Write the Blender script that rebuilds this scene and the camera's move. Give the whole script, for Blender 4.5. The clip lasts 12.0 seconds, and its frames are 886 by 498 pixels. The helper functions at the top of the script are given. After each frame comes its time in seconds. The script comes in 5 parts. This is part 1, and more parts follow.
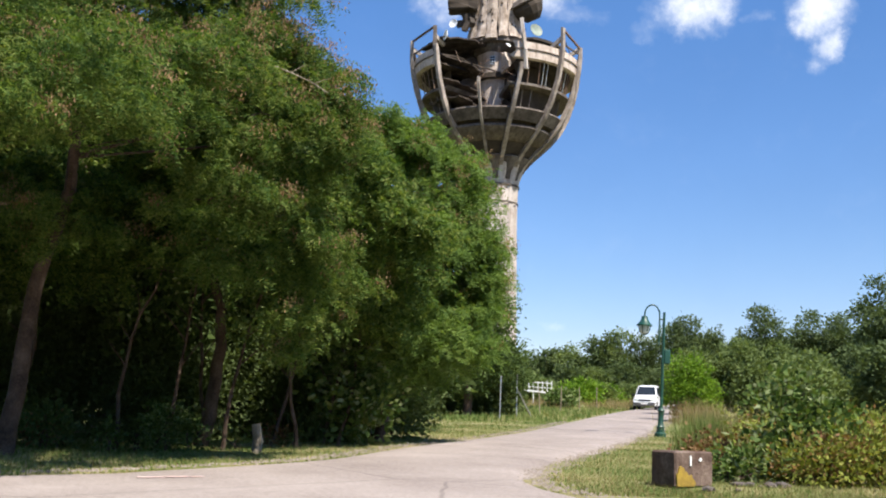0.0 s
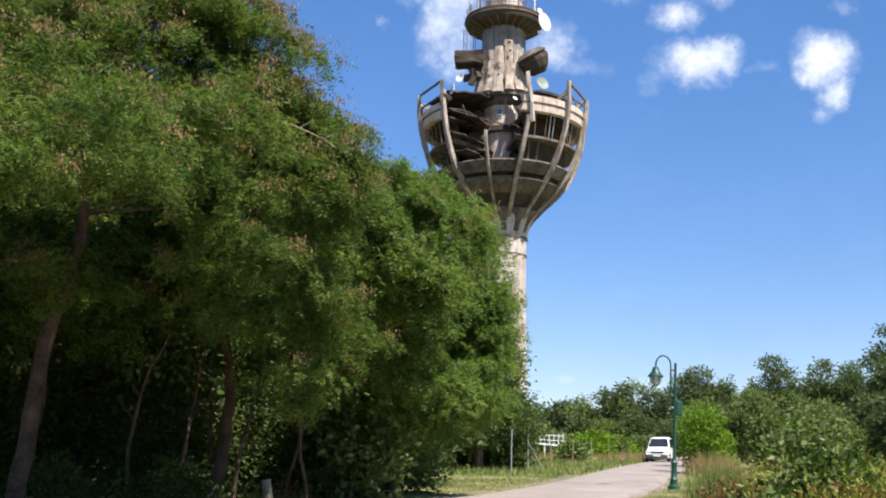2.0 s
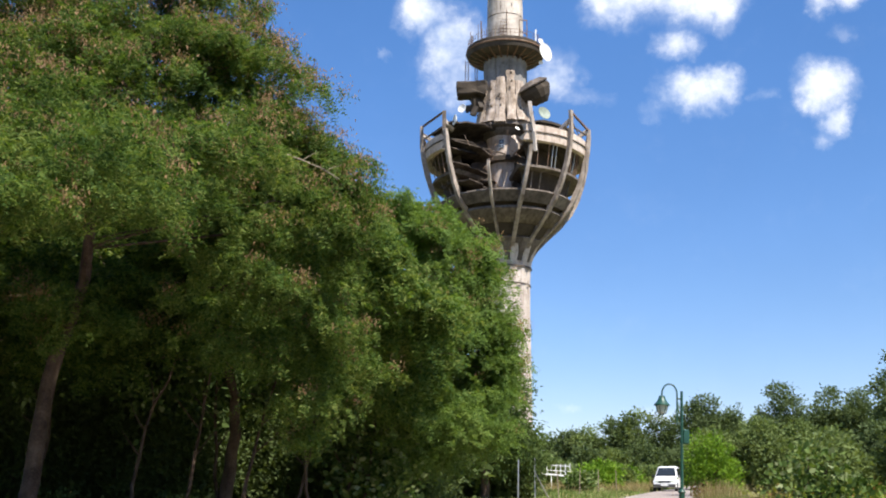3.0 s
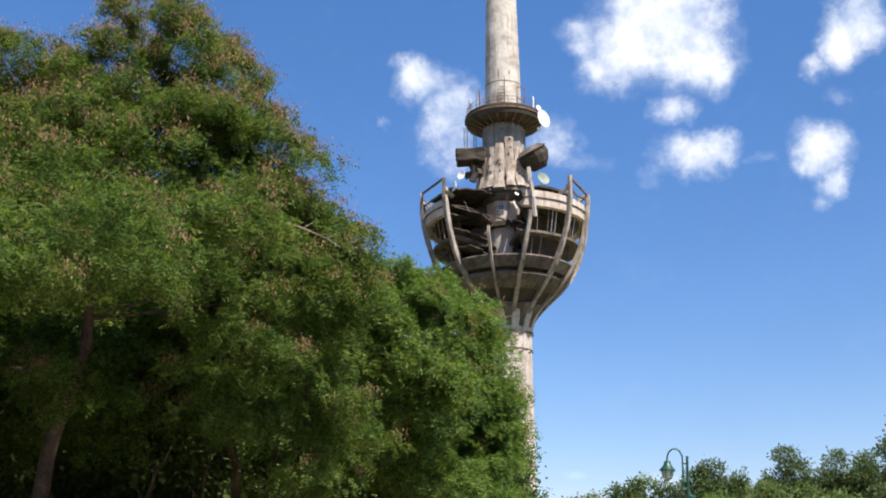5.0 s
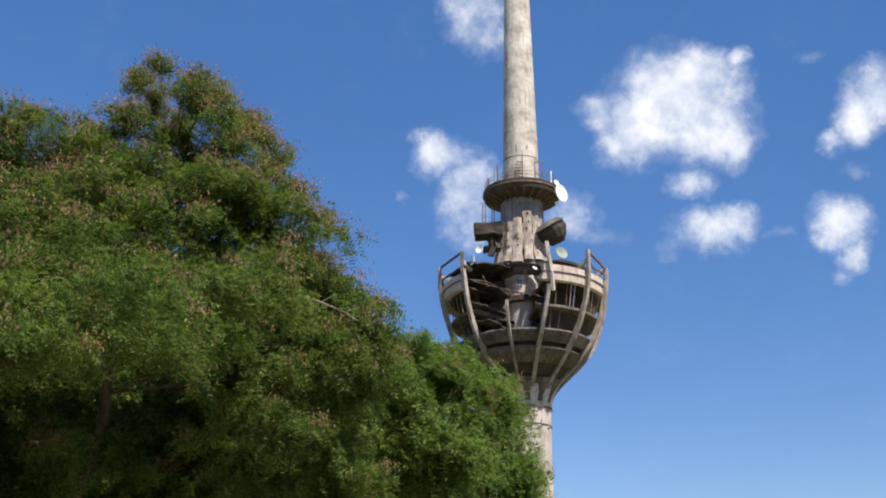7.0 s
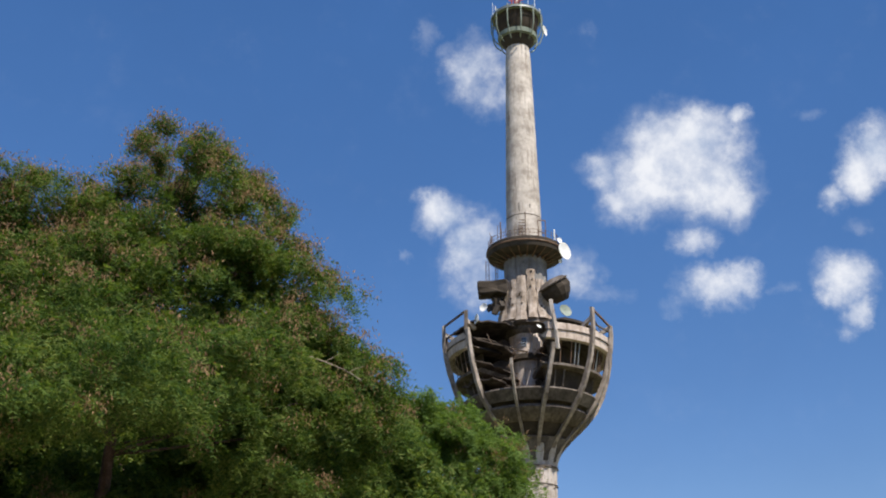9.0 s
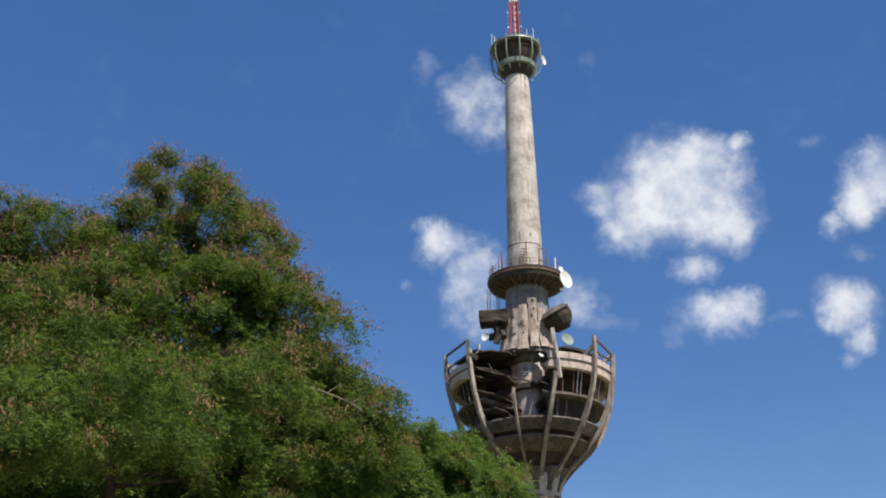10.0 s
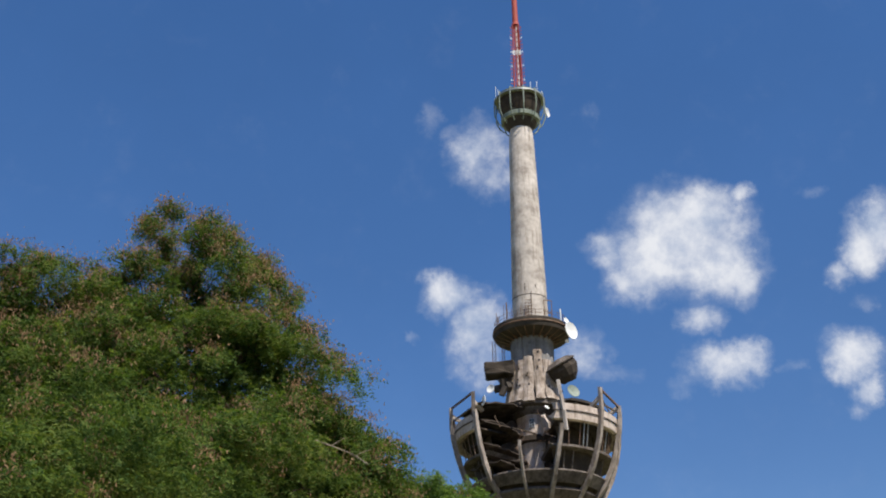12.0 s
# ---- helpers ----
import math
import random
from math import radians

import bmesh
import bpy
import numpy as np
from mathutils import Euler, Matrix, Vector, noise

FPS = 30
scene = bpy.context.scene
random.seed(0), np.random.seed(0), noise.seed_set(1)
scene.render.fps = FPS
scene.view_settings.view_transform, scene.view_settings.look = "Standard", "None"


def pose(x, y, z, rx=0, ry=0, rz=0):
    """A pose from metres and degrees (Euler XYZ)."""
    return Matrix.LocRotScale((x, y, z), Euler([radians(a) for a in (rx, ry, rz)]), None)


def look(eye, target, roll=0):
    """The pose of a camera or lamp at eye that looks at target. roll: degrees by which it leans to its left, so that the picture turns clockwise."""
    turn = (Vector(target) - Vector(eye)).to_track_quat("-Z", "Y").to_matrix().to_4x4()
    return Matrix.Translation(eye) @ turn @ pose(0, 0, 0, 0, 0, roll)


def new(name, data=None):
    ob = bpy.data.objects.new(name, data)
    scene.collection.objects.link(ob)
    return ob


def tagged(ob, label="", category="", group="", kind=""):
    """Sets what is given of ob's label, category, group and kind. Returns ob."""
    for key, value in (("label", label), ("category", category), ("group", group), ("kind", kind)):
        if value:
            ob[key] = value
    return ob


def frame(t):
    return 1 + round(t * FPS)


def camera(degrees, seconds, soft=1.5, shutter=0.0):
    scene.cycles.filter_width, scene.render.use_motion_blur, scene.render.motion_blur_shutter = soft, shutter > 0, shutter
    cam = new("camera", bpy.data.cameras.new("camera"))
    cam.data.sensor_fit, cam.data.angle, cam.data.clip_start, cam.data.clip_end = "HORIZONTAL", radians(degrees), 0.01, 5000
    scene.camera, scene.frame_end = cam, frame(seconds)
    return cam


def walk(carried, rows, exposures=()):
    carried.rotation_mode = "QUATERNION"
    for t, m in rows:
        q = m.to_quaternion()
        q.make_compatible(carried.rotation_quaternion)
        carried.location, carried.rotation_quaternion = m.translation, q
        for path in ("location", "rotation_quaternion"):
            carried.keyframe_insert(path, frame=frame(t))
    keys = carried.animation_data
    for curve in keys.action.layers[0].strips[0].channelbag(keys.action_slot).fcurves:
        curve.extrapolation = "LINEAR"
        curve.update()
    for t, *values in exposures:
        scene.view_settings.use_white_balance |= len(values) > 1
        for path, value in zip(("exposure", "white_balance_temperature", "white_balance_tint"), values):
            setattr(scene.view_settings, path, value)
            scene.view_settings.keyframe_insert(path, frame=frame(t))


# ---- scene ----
# ---- camera: a tripod pan upwards from the road to the mast ----
cam = camera(43.5, 12.0, soft=2.0)
EYE = (0.0, 0.0, 1.6)
PATH = [
    (0.0, 99.092, -1.535, -0.242), (0.5, 99.884, -1.281, -0.007), (1.0, 100.581, -1.356, 0.111), (1.5, 101.192, -1.161, 0.292),
    (2.0, 101.796, -1.019, 0.319), (2.5, 102.526, -0.666, 0.508), (3.0, 103.359, -0.464, 0.647), (5.0, 106.772, 0.235, 0.881),
    (5.5, 107.671, 0.194, 1.202), (6.0, 108.803, -0.166, 1.385), (6.5, 109.721, -0.221, 1.550), (7.0, 110.593, -0.119, 1.751),
    (9.0, 113.617, 0.165, 2.070), (9.5, 114.380, 0.179, 2.217), (10.0, 115.142, 0.562, 2.306), (10.5, 115.748, 0.683, 2.379),
    (11.0, 116.464, 0.633, 2.462), (11.5, 117.156, 0.286, 2.425), (12.0, 117.803, 0.607, 2.611)]
EXPOSURES = [(0.0, 1.2), (3.0, 1.26), (7.0, 0.9), (12.0, 0.58)]
walk(cam, [(t, pose(*EYE, rx, ry, rz)) for t, rx, ry, rz in PATH], EXPOSURES)

# ---- sun and sky ----
SUN_AZ, SUN_EL = radians(143), radians(55)
sun_data = bpy.data.lights.new("sun", "SUN")
sun_data.energy, sun_data.angle, sun_data.color = 4.2, radians(0.53), (1.0, 0.93, 0.82)
sun = new("sun", sun_data)
sun_dir = Vector((math.sin(SUN_AZ) * math.cos(SUN_EL), math.cos(SUN_AZ) * math.cos(SUN_EL), math.sin(SUN_EL)))
sun.matrix_world = look(sun_dir * 400, (0, 0, 0))


class Nodes:
    """A short way to write node trees."""

    def __init__(self, tree):
        self.t = tree
        tree.nodes.clear()

    def add(self, kind, ins=(), **props):
        n = self.t.nodes.new(kind)
        for k, v in props.items():
            setattr(n, k, v)
        for k, v in dict(ins).items():
            if isinstance(v, bpy.types.NodeSocket):
                self.t.links.new(v, n.inputs[k])
            else:
                n.inputs[k].default_value = v
        return n

    def math(self, op, a, b=0.0, c=0.0, clamp=False):
        return self.add("ShaderNodeMath", {0: a, 1: b, 2: c}, operation=op, use_clamp=clamp).outputs[0]

    def dot(self, a, b):
        return self.add("ShaderNodeVectorMath", {0: a, 1: b}, operation="DOT_PRODUCT").outputs["Value"]

    def noise(self, vec, scale, detail=4.0, rough=0.55):
        return self.add("ShaderNodeTexNoise", {"Vector": vec, "Scale": scale, "Detail": detail, "Roughness": rough})

    def ramp(self, fac, *stops):
        n = self.add("ShaderNodeValToRGB", {0: fac})
        el = n.color_ramp.elements
        while len(el) < len(stops):
            el.new(0.5)
        for e, (p, c) in zip(el, stops):
            e.position, e.color = p, (*c, 1.0) if len(c) == 3 else c
        return n.outputs[0]

    def mix(self, fac, a, b, blend="MIX"):
        return self.add("ShaderNodeMix", {0: fac, 6: a, 7: b}, data_type="RGBA", blend_type=blend).outputs[2]


def rgb(r, g, b):
    return (r, g, b, 1.0)


world = bpy.data.worlds.new("sky")
scene.world = world
world.use_nodes = True
N = Nodes(world.node_tree)
sky = N.add("ShaderNodeTexSky", sky_type="NISHITA", sun_disc=False, sun_elevation=SUN_EL, sun_rotation=SUN_AZ,
            altitude=300.0, air_density=1.0, dust_density=0.1, ozone_density=4.0)
view = N.add("ShaderNodeTexCoord").outputs["Generated"]
# cumulus clouds: soft lumps on a tangent plane of the sky, torn by noise
gaze = pose(*EYE, *PATH[-1][1:]).to_3x3()
ahead, right, above = gaze @ Vector((0, 0, -1)), gaze @ Vector((1, 0, 0)), gaze @ Vector((0, 1, 0))
depth = N.math("MAXIMUM", N.dot(view, ahead), 0.05)
sx, sy = N.math("DIVIDE", N.dot(view, right), depth), N.math("DIVIDE", N.dot(view, above), depth)
warp = N.noise(view, 9.0, 7.0, 0.65).outputs["Color"]
wx, wy, _ = N.add("ShaderNodeSeparateColor", {0: warp}).outputs
sx = N.math("MULTIPLY_ADD", N.math("SUBTRACT", wx, 0.5), 0.085, sx)
sy = N.math("MULTIPLY_ADD", N.math("SUBTRACT", wy, 0.5), 0.070, sy)
CLOUDS = [  # across, up, half width, half height in thousandths of the tangent, weight
    (207, 5, 66, 55, 1), (235, 26, 52, 32, 1), (250, -12, 42, 40, 1), (188, -14, 46, 36, 1), (155, 6, 32, 20, .8), (230, -60, 20, 18, .7),
    (278, 46, 14, 13, .75), (342, 44, 13, 8, .5), (250, -104, 38, 22, .85), (272, -96, 22, 18, .85), (218, -122, 17, 10, .6), (313, -101, 14, 8, .5),
    (369, -96, 30, 24, .85), (379, -120, 18, 18, .8), (372, -140, 10, 12, .5), (385, 0, 26, 30, 1), (364, -25, 18, 15, .8), (404, 12, 28, 32, 1),
    (385, -50, 16, 9, .4), (34, 87, 28, 34, .8), (49, 62, 26, 24, .7), (16, 100, 16, 10, .5), (8, -45, 36, 24, .95), (29, -71, 32, 32, .9),
    (34, -101, 26, 30, .7), (125, -91, 26, 26, .75), (156, -114, 28, 10, .5), (-12, 112, 10, 16, .35), (-30, -83, 8, 6, .45), (130, 125, 14, 12, .4),
    (256, -415, 26, 14, .7), (155, -415, 14, 6, .4)]
cover = None
for cx, cy, a, b, w in CLOUDS:
    dx = N.math("DIVIDE", N.math("SUBTRACT", sx, cx / 1000), a / 1120)
    dy = N.math("DIVIDE", N.math("SUBTRACT", sy, cy / 1000), b / 1150)
    r2 = N.math("MULTIPLY_ADD", dx, dx, N.math("MULTIPLY", dy, dy))
    lump = N.math("MULTIPLY", N.math("MAXIMUM", N.math("MULTIPLY_ADD", r2, -0.46, 1.0), 0.0), 1.32 * w)
    cover = lump if cover is None else N.math("SMOOTH_MAX", cover, lump, 0.12)
fine = N.noise(view, 30.0, 10.0, 0.62).outputs[0]
puffs = N.noise(view, 11.0, 3.0, 0.5).outputs[0]
torn = N.math("MULTIPLY_ADD", N.math("SUBTRACT", puffs, 0.5), 0.40, N.math("MULTIPLY", N.math("SUBTRACT", fine, 0.5), 1.4))
body = N.math("ADD", cover, torn)
dense = N.add("ShaderNodeMapRange", {0: body, 1: 0.36, 2: 1.50, 3: 0.0, 4: 0.95}, interpolation_type="SMOOTHSTEP").outputs[0]
veil = N.add("ShaderNodeMapRange", {0: N.math("MULTIPLY_ADD", torn, 1.2, cover), 1: 0.10, 2: 1.1, 3: 0.0, 4: 0.26}, interpolation_type="SMOOTHSTEP").outputs[0]
cover = N.math("MAXIMUM", dense, N.math("MULTIPLY", veil, N.math("MULTIPLY", cover, 2.5, clamp=True)))
inner = N.math("MULTIPLY_ADD", fine, 0.5, N.math("MULTIPLY", N.noise(view, 15.0, 4.0, 0.5).outputs[0], 0.5))
white = N.ramp(inner, (0.36, (5.2, 5.8, 6.9)), (0.50, (6.5, 6.8, 7.5)), (0.62, (7.8, 7.9, 8.2)))
clear = N.add("ShaderNodeHueSaturation", {"Saturation": 1.22, "Color": sky.outputs[0]}).outputs[0]
clear = N.mix(1.0, clear, rgb(1.19, 1.0, 1.04), "MULTIPLY")
# thin summer haze evens the blue from the horizon upwards, with faint mottling
up = N.add("ShaderNodeSeparateXYZ", {0: view}).outputs[2]
even = N.add("ShaderNodeMapRange", {0: up, 1: 0.0, 2: 0.65, 3: 0.79, 4: 1.21}).outputs[0]
even = N.math("MULTIPLY", even, N.math("MULTIPLY_ADD", N.noise(view, 5.0, 5.0, 0.6).outputs[0], 0.16, 0.92))
clear = N.mix(1.0, clear, N.add("ShaderNodeCombineXYZ", {0: even, 1: even, 2: even}).outputs[0], "MULTIPLY")
N.add("ShaderNodeOutputWorld", {0: N.add("ShaderNodeBackground", {0: N.mix(cover, clear, white), 1: 0.074}).outputs[0]})
# ---- materials ----
def surface(name, colours, scale=1.0, fine=18.0, rough=0.85, bump=0.3, bump_scale=30.0, stain=None, metal=0.0, spec=0.3, per_object=0.0):
    """A worn surface: two scales of colour variation, optional streaky stains and a fine relief."""
    m = bpy.data.materials.new(name)
    m.use_nodes = True
    n = Nodes(m.node_tree)
    co = n.add("ShaderNodeTexCoord").outputs["Object"]
    big, small = n.noise(co, scale, 5.0).outputs[0], n.noise(co, fine, 4.0).outputs[0]
    fac = n.math("MULTIPLY_ADD", n.math("SUBTRACT", small, 0.5), 0.5, big)
    if per_object:
        rnd = n.add("ShaderNodeObjectInfo").outputs["Random"]
        fac = n.math("MULTIPLY_ADD", n.math("SUBTRACT", rnd, 0.5), per_object, fac)
    k = len(colours)
    col = n.ramp(fac, *[(0.3 + 0.4 * i / max(1, k - 1), c) for i, c in enumerate(colours)])
    if stain:
        stretch = n.add("ShaderNodeMapping", {0: co, 3: (1.6, 1.6, 0.16)}).outputs[0]
        streak = n.noise(stretch, 1.5, 5.0, 0.6).outputs[0]
        mask = n.add("ShaderNodeMapRange", {0: streak, 1: 0.52, 2: 0.70}).outputs[0]
        col = n.mix(n.math("MULTIPLY", mask, 0.8), col, rgb(*stain))
    relief = n.noise(co, bump_scale, 5.0).outputs[0]
    nor = n.add("ShaderNodeBump", {"Strength": bump, "Distance": 0.02, "Height": relief}).outputs[0]
    bs = n.add("ShaderNodeBsdfPrincipled", {"Base Color": col, "Roughness": rough, "Metallic": metal, "Specular IOR Level": spec, "Normal": nor})
    n.add("ShaderNodeOutputMaterial", {0: bs.outputs[0]})
    return m


def leaves(name, colours, glow=0.35, patch=0.35):
    """Leaf: colour from leaf to leaf and in patches of the crown, light passing through."""
    m = bpy.data.materials.new(name)
    m.use_nodes = True
    n = Nodes(m.node_tree)
    co = n.add("ShaderNodeTexCoord").outputs["Object"]
    rnd = n.add("ShaderNodeNewGeometry").outputs["Random Per Island"]
    fac = n.math("MULTIPLY_ADD", rnd, 0.4, n.math("MULTIPLY", n.noise(co, patch, 3.0).outputs[0], 0.6))
    k = len(colours)
    col = n.ramp(fac, *[(0.28 + 0.46 * i / max(1, k - 1), c) for i, c in enumerate(colours)])
    bs = n.add("ShaderNodeBsdfPrincipled", {"Base Color": col, "Roughness": 0.65, "Specular IOR Level": 0.14})
    tr = n.add("ShaderNodeBsdfTranslucent", {0: n.mix(1.0, col, rgb(1.0, 1.0, 0.45), "MULTIPLY")})
    n.add("ShaderNodeOutputMaterial", {0: n.add("ShaderNodeMixShader", {0: glow, 1: bs.outputs[0], 2: tr.outputs[0]}).outputs[0]})
    return m


def plain(name, col, rough=0.4, metal=0.0, spec=0.5):
    m = surface(name, [tuple(c * 0.88 for c in col), col], 2.0, 40.0, rough, 0.05, 60.0, metal=metal, spec=spec)
    return m


CONCRETE = surface("concrete", [(.33, .28, .245), (.45, .395, .355), (.53, .475, .435)], 0.5, 3.0, 0.9, 0.5, 6.0, stain=(.23, .185, .155))
CONCRETE_UP = surface("upper concrete", [(.30, .265, .235), (.46, .415, .37), (.60, .55, .50)], 0.5, 2.2, 0.9, 0.6, 5.0, stain=(.21, .175, .145))
GREYDRUM = surface("grey drum render", [(.13, .125, .12), (.20, .195, .19), (.27, .26, .25)], 0.6, 3.0, 0.9, 0.5, 6.0, stain=(.10, .09, .08))
TORN = surface("torn plaster", [(.20, .155, .12), (.37, .305, .255), (.52, .445, .385)], 0.9, 4.0, 0.92, 0.7, 6.0, stain=(.13, .10, .075))
# old concrete, darkened so the basket's underside holds its shade in the colour
CONCRETE_OLD_SHADED = surface("old concrete darkened for shade", [(.062, .050, .042), (.115, .095, .082), (.185, .158, .138)], 0.6, 3.0, 0.92, 0.6, 6.0, stain=(.045, .035, .03))
RIB = surface("weathered rib concrete", [(.17, .14, .118), (.29, .245, .21), (.41, .355, .31)], 0.7, 3.0, 0.9, 0.5, 6.0, stain=(.10, .08, .065))
RENDERED = surface("pale plaster", [(.36, .29, .245), (.48, .40, .345), (.56, .48, .425)], 0.8, 4.0, 0.9, 0.5, 8.0, stain=(.23, .175, .14))
RUST = surface("rusty steel", [(.08, .05, .035), (.15, .09, .06), (.2, .15, .11)], 1.5, 12.0, 0.8, 0.3, 30.0)
# shade of interiors and hollows is put into this near-black colour
DARK = surface("dark shaded interior", [(.035, .028, .022), (.07, .055, .042)], 0.7, 5.0, 0.95, 0.5, 8.0)
FELT = surface("weathered roof felt", [(.035, .028, .022), (.075, .062, .05)], 0.7, 6.0, 0.9, 0.4, 12.0)
GREENISH = surface("grey-green paint", [(.15, .185, .15), (.26, .30, .255)], 1.0, 8.0, 0.6, 0.2, 20.0)
WHITE = plain("white paint", (.80, .80, .78), 0.45)
STEEL = plain("galvanised steel", (.42, .43, .43), 0.45, 0.7)
RED = surface("faded red paint", [(.30, .045, .03), (.42, .08, .055)], 1.0, 8.0, 0.6, 0.1, 20.0)
GLASS_DARK = plain("dark pane", (.02, .025, .03), 0.08)
LAMP_GREEN = surface("green enamel", [(.008, .040, .028), (.014, .065, .045)], 3.0, 30.0, 0.4, 0.1, 40.0, spec=0.5)
LAMP_GLASS = plain("milky lamp glass", (.55, .6, .52), 0.2)
BARK = surface("bark", [(.040, .026, .019), (.085, .056, .041), (.14, .10, .075)], 3.0, 25.0, 0.95, 0.9, 14.0)
WOOD_GREY = surface("weathered wood", [(.16, .13, .09), (.30, .25, .18)], 4.0, 30.0, 0.9, 0.5, 30.0)
LOCUST = leaves("locust leaves", [(.037, .078, .020), (.079, .138, .030), (.136, .196, .044), (.22, .26, .072)], 0.52, 1.3)
LOCUST_B = leaves("light locust leaves", [(.095, .160, .038), (.150, .238, .058), (.22, .30, .083)], 0.54, 0.8)
PODS = leaves("seed pods", [(.17, .10, .055), (.27, .165, .09), (.32, .215, .12)], 0.35, 1.0)
MAPLE = leaves("dark maple leaves", [(.048, .080, .024), (.080, .122, .036), (.118, .165, .05)], 0.35, 0.6)
WOODS = leaves("woodland leaves", [(.068, .100, .036), (.108, .150, .054), (.155, .20, .08)], 0.42, 0.25)
WOODS_B = leaves("pale woodland leaves", [(.115, .16, .055), (.16, .21, .075), (.20, .25, .095)], 0.40, 0.3)
HILL = leaves("hillside leaves", [(.058, .085, .034), (.092, .128, .05), (.135, .175, .075)], 0.36, 0.3)
BURNT = surface("burnt slab concrete", [(.025, .019, .015), (.052, .040, .032), (.105, .082, .066)], 0.8, 4.0, 0.94, 0.7, 7.0, stain=(.018, .014, .012))
BRIGHT = leaves("young green leaves", [(.10, .19, .018), (.15, .26, .025), (.20, .31, .035)], 0.45)
SHRUB = leaves("shrub leaves", [(.045, .080, .02), (.085, .140, .034), (.14, .195, .055), (.30, .33, .19)], 0.38, 1.2)
BRAMBLE = leaves("bramble leaves", [(.23, .12, .045), (.13, .16, .035), (.22, .26, .05), (.36, .34, .08)], 0.38, 0.9)
DRYLEAF = leaves("withered leaves", [(.11, .055, .026), (.20, .11, .05), (.27, .18, .09)], 0.25, 1.0)
GRASS = leaves("grass blades", [(.085, .14, .032), (.13, .19, .05), (.20, .245, .08), (.36, .33, .16)], 0.4, 0.35)
STRAW = leaves("straw", [(.15, .12, .05), (.28, .22, .10), (.36, .29, .15)], 0.3, 0.5)
# ---- building tools ----
def link(name, me, material, parent=None, label=""):
    ob = new(name, me)
    if material:
        me.materials.append(material)
    if parent:
        ob.parent = parent
    return tagged(ob, label)


def part(name, bm, material, parent, label="", smooth=False):
    """One bmesh as one mesh object under its thing."""
    bmesh.ops.recalc_face_normals(bm, faces=bm.faces[:])
    me = bpy.data.meshes.new(name)
    bm.to_mesh(me)
    bm.free()
    if smooth:
        me.polygons.foreach_set("use_smooth", [True] * len(me.polygons))
        me.set_sharp_from_angle(angle=radians(40))
    return link(name, me, material, parent, label)


def thing(name, at, label, category, group="", kind="", turn=0.0):
    ob = new(name)
    ob.matrix_world = pose(*at, 0, 0, turn)
    ob.empty_display_size = 0.2
    return tagged(ob, label, category, group, kind)


def quads(name, co, material, parent=None, label="", tris=False):
    """A mesh of loose quads (or triangles) from an array of corners."""
    k = 3 if tris else 4
    co = np.asarray(co, dtype=np.float32).reshape(-1, 3)
    nf = len(co) // k
    me = bpy.data.meshes.new(name)
    me.vertices.add(len(co))
    me.vertices.foreach_set("co", co.ravel())
    me.loops.add(len(co))
    me.loops.foreach_set("vertex_index", np.arange(len(co), dtype=np.int32))
    me.polygons.add(nf)
    me.polygons.foreach_set("loop_start", np.arange(nf, dtype=np.int32) * k)
    me.update(calc_edges=True)
    return link(name, me, material, parent, label)


def box(bm, size, m=None, bevel=0.0):
    r = bmesh.ops.create_cube(bm, size=1.0)
    vs = r["verts"]
    bmesh.ops.scale(bm, vec=size, verts=vs)
    if bevel:
        es = list({e for v in vs for e in v.link_edges})
        vs = list({v for f in bmesh.ops.bevel(bm, geom=es, offset=bevel, segments=1, affect="EDGES")["faces"] for v in f.verts} | {v for v in vs if v.is_valid})
    if m is not None:
        bmesh.ops.transform(bm, matrix=m, verts=vs)
    return vs


def tube(bm, pts, radii, n=8, cap=True):
    """A round bar along points; radii one number or one for each point."""
    pts = [Vector(p) for p in pts]
    if not hasattr(radii, "__len__"):
        radii = [radii] * len(pts)
    rows = []
    for i, p in enumerate(pts):
        d = (pts[min(i + 1, len(pts) - 1)] - pts[max(i - 1, 0)]).normalized()
        a = d.cross(Vector((0.31, 0.95, 0.05)) if abs(d.y) < 0.9 else Vector((1, 0, 0))).normalized()
        b = d.cross(a)
        rows.append([bm.verts.new(p + radii[i] * (math.cos(t) * a + math.sin(t) * b)) for t in (2 * math.pi * k / n for k in range(n))])
    for r0, r1 in zip(rows, rows[1:]):
        for k in range(n):
            bm.faces.new((r0[k], r0[(k + 1) % n], r1[(k + 1) % n], r1[k]))
    if cap:
        bm.faces.new(rows[0][::-1])
        bm.faces.new(rows[-1])


def bar(bm, a, b, w, h=None):
    """A square bar from a to b."""
    a, b = Vector(a), Vector(b)
    d = b - a
    m = Matrix.Translation((a + b) / 2) @ d.to_track_quat("Z", "Y").to_matrix().to_4x4()
    box(bm, (w, h or w, d.length), m)


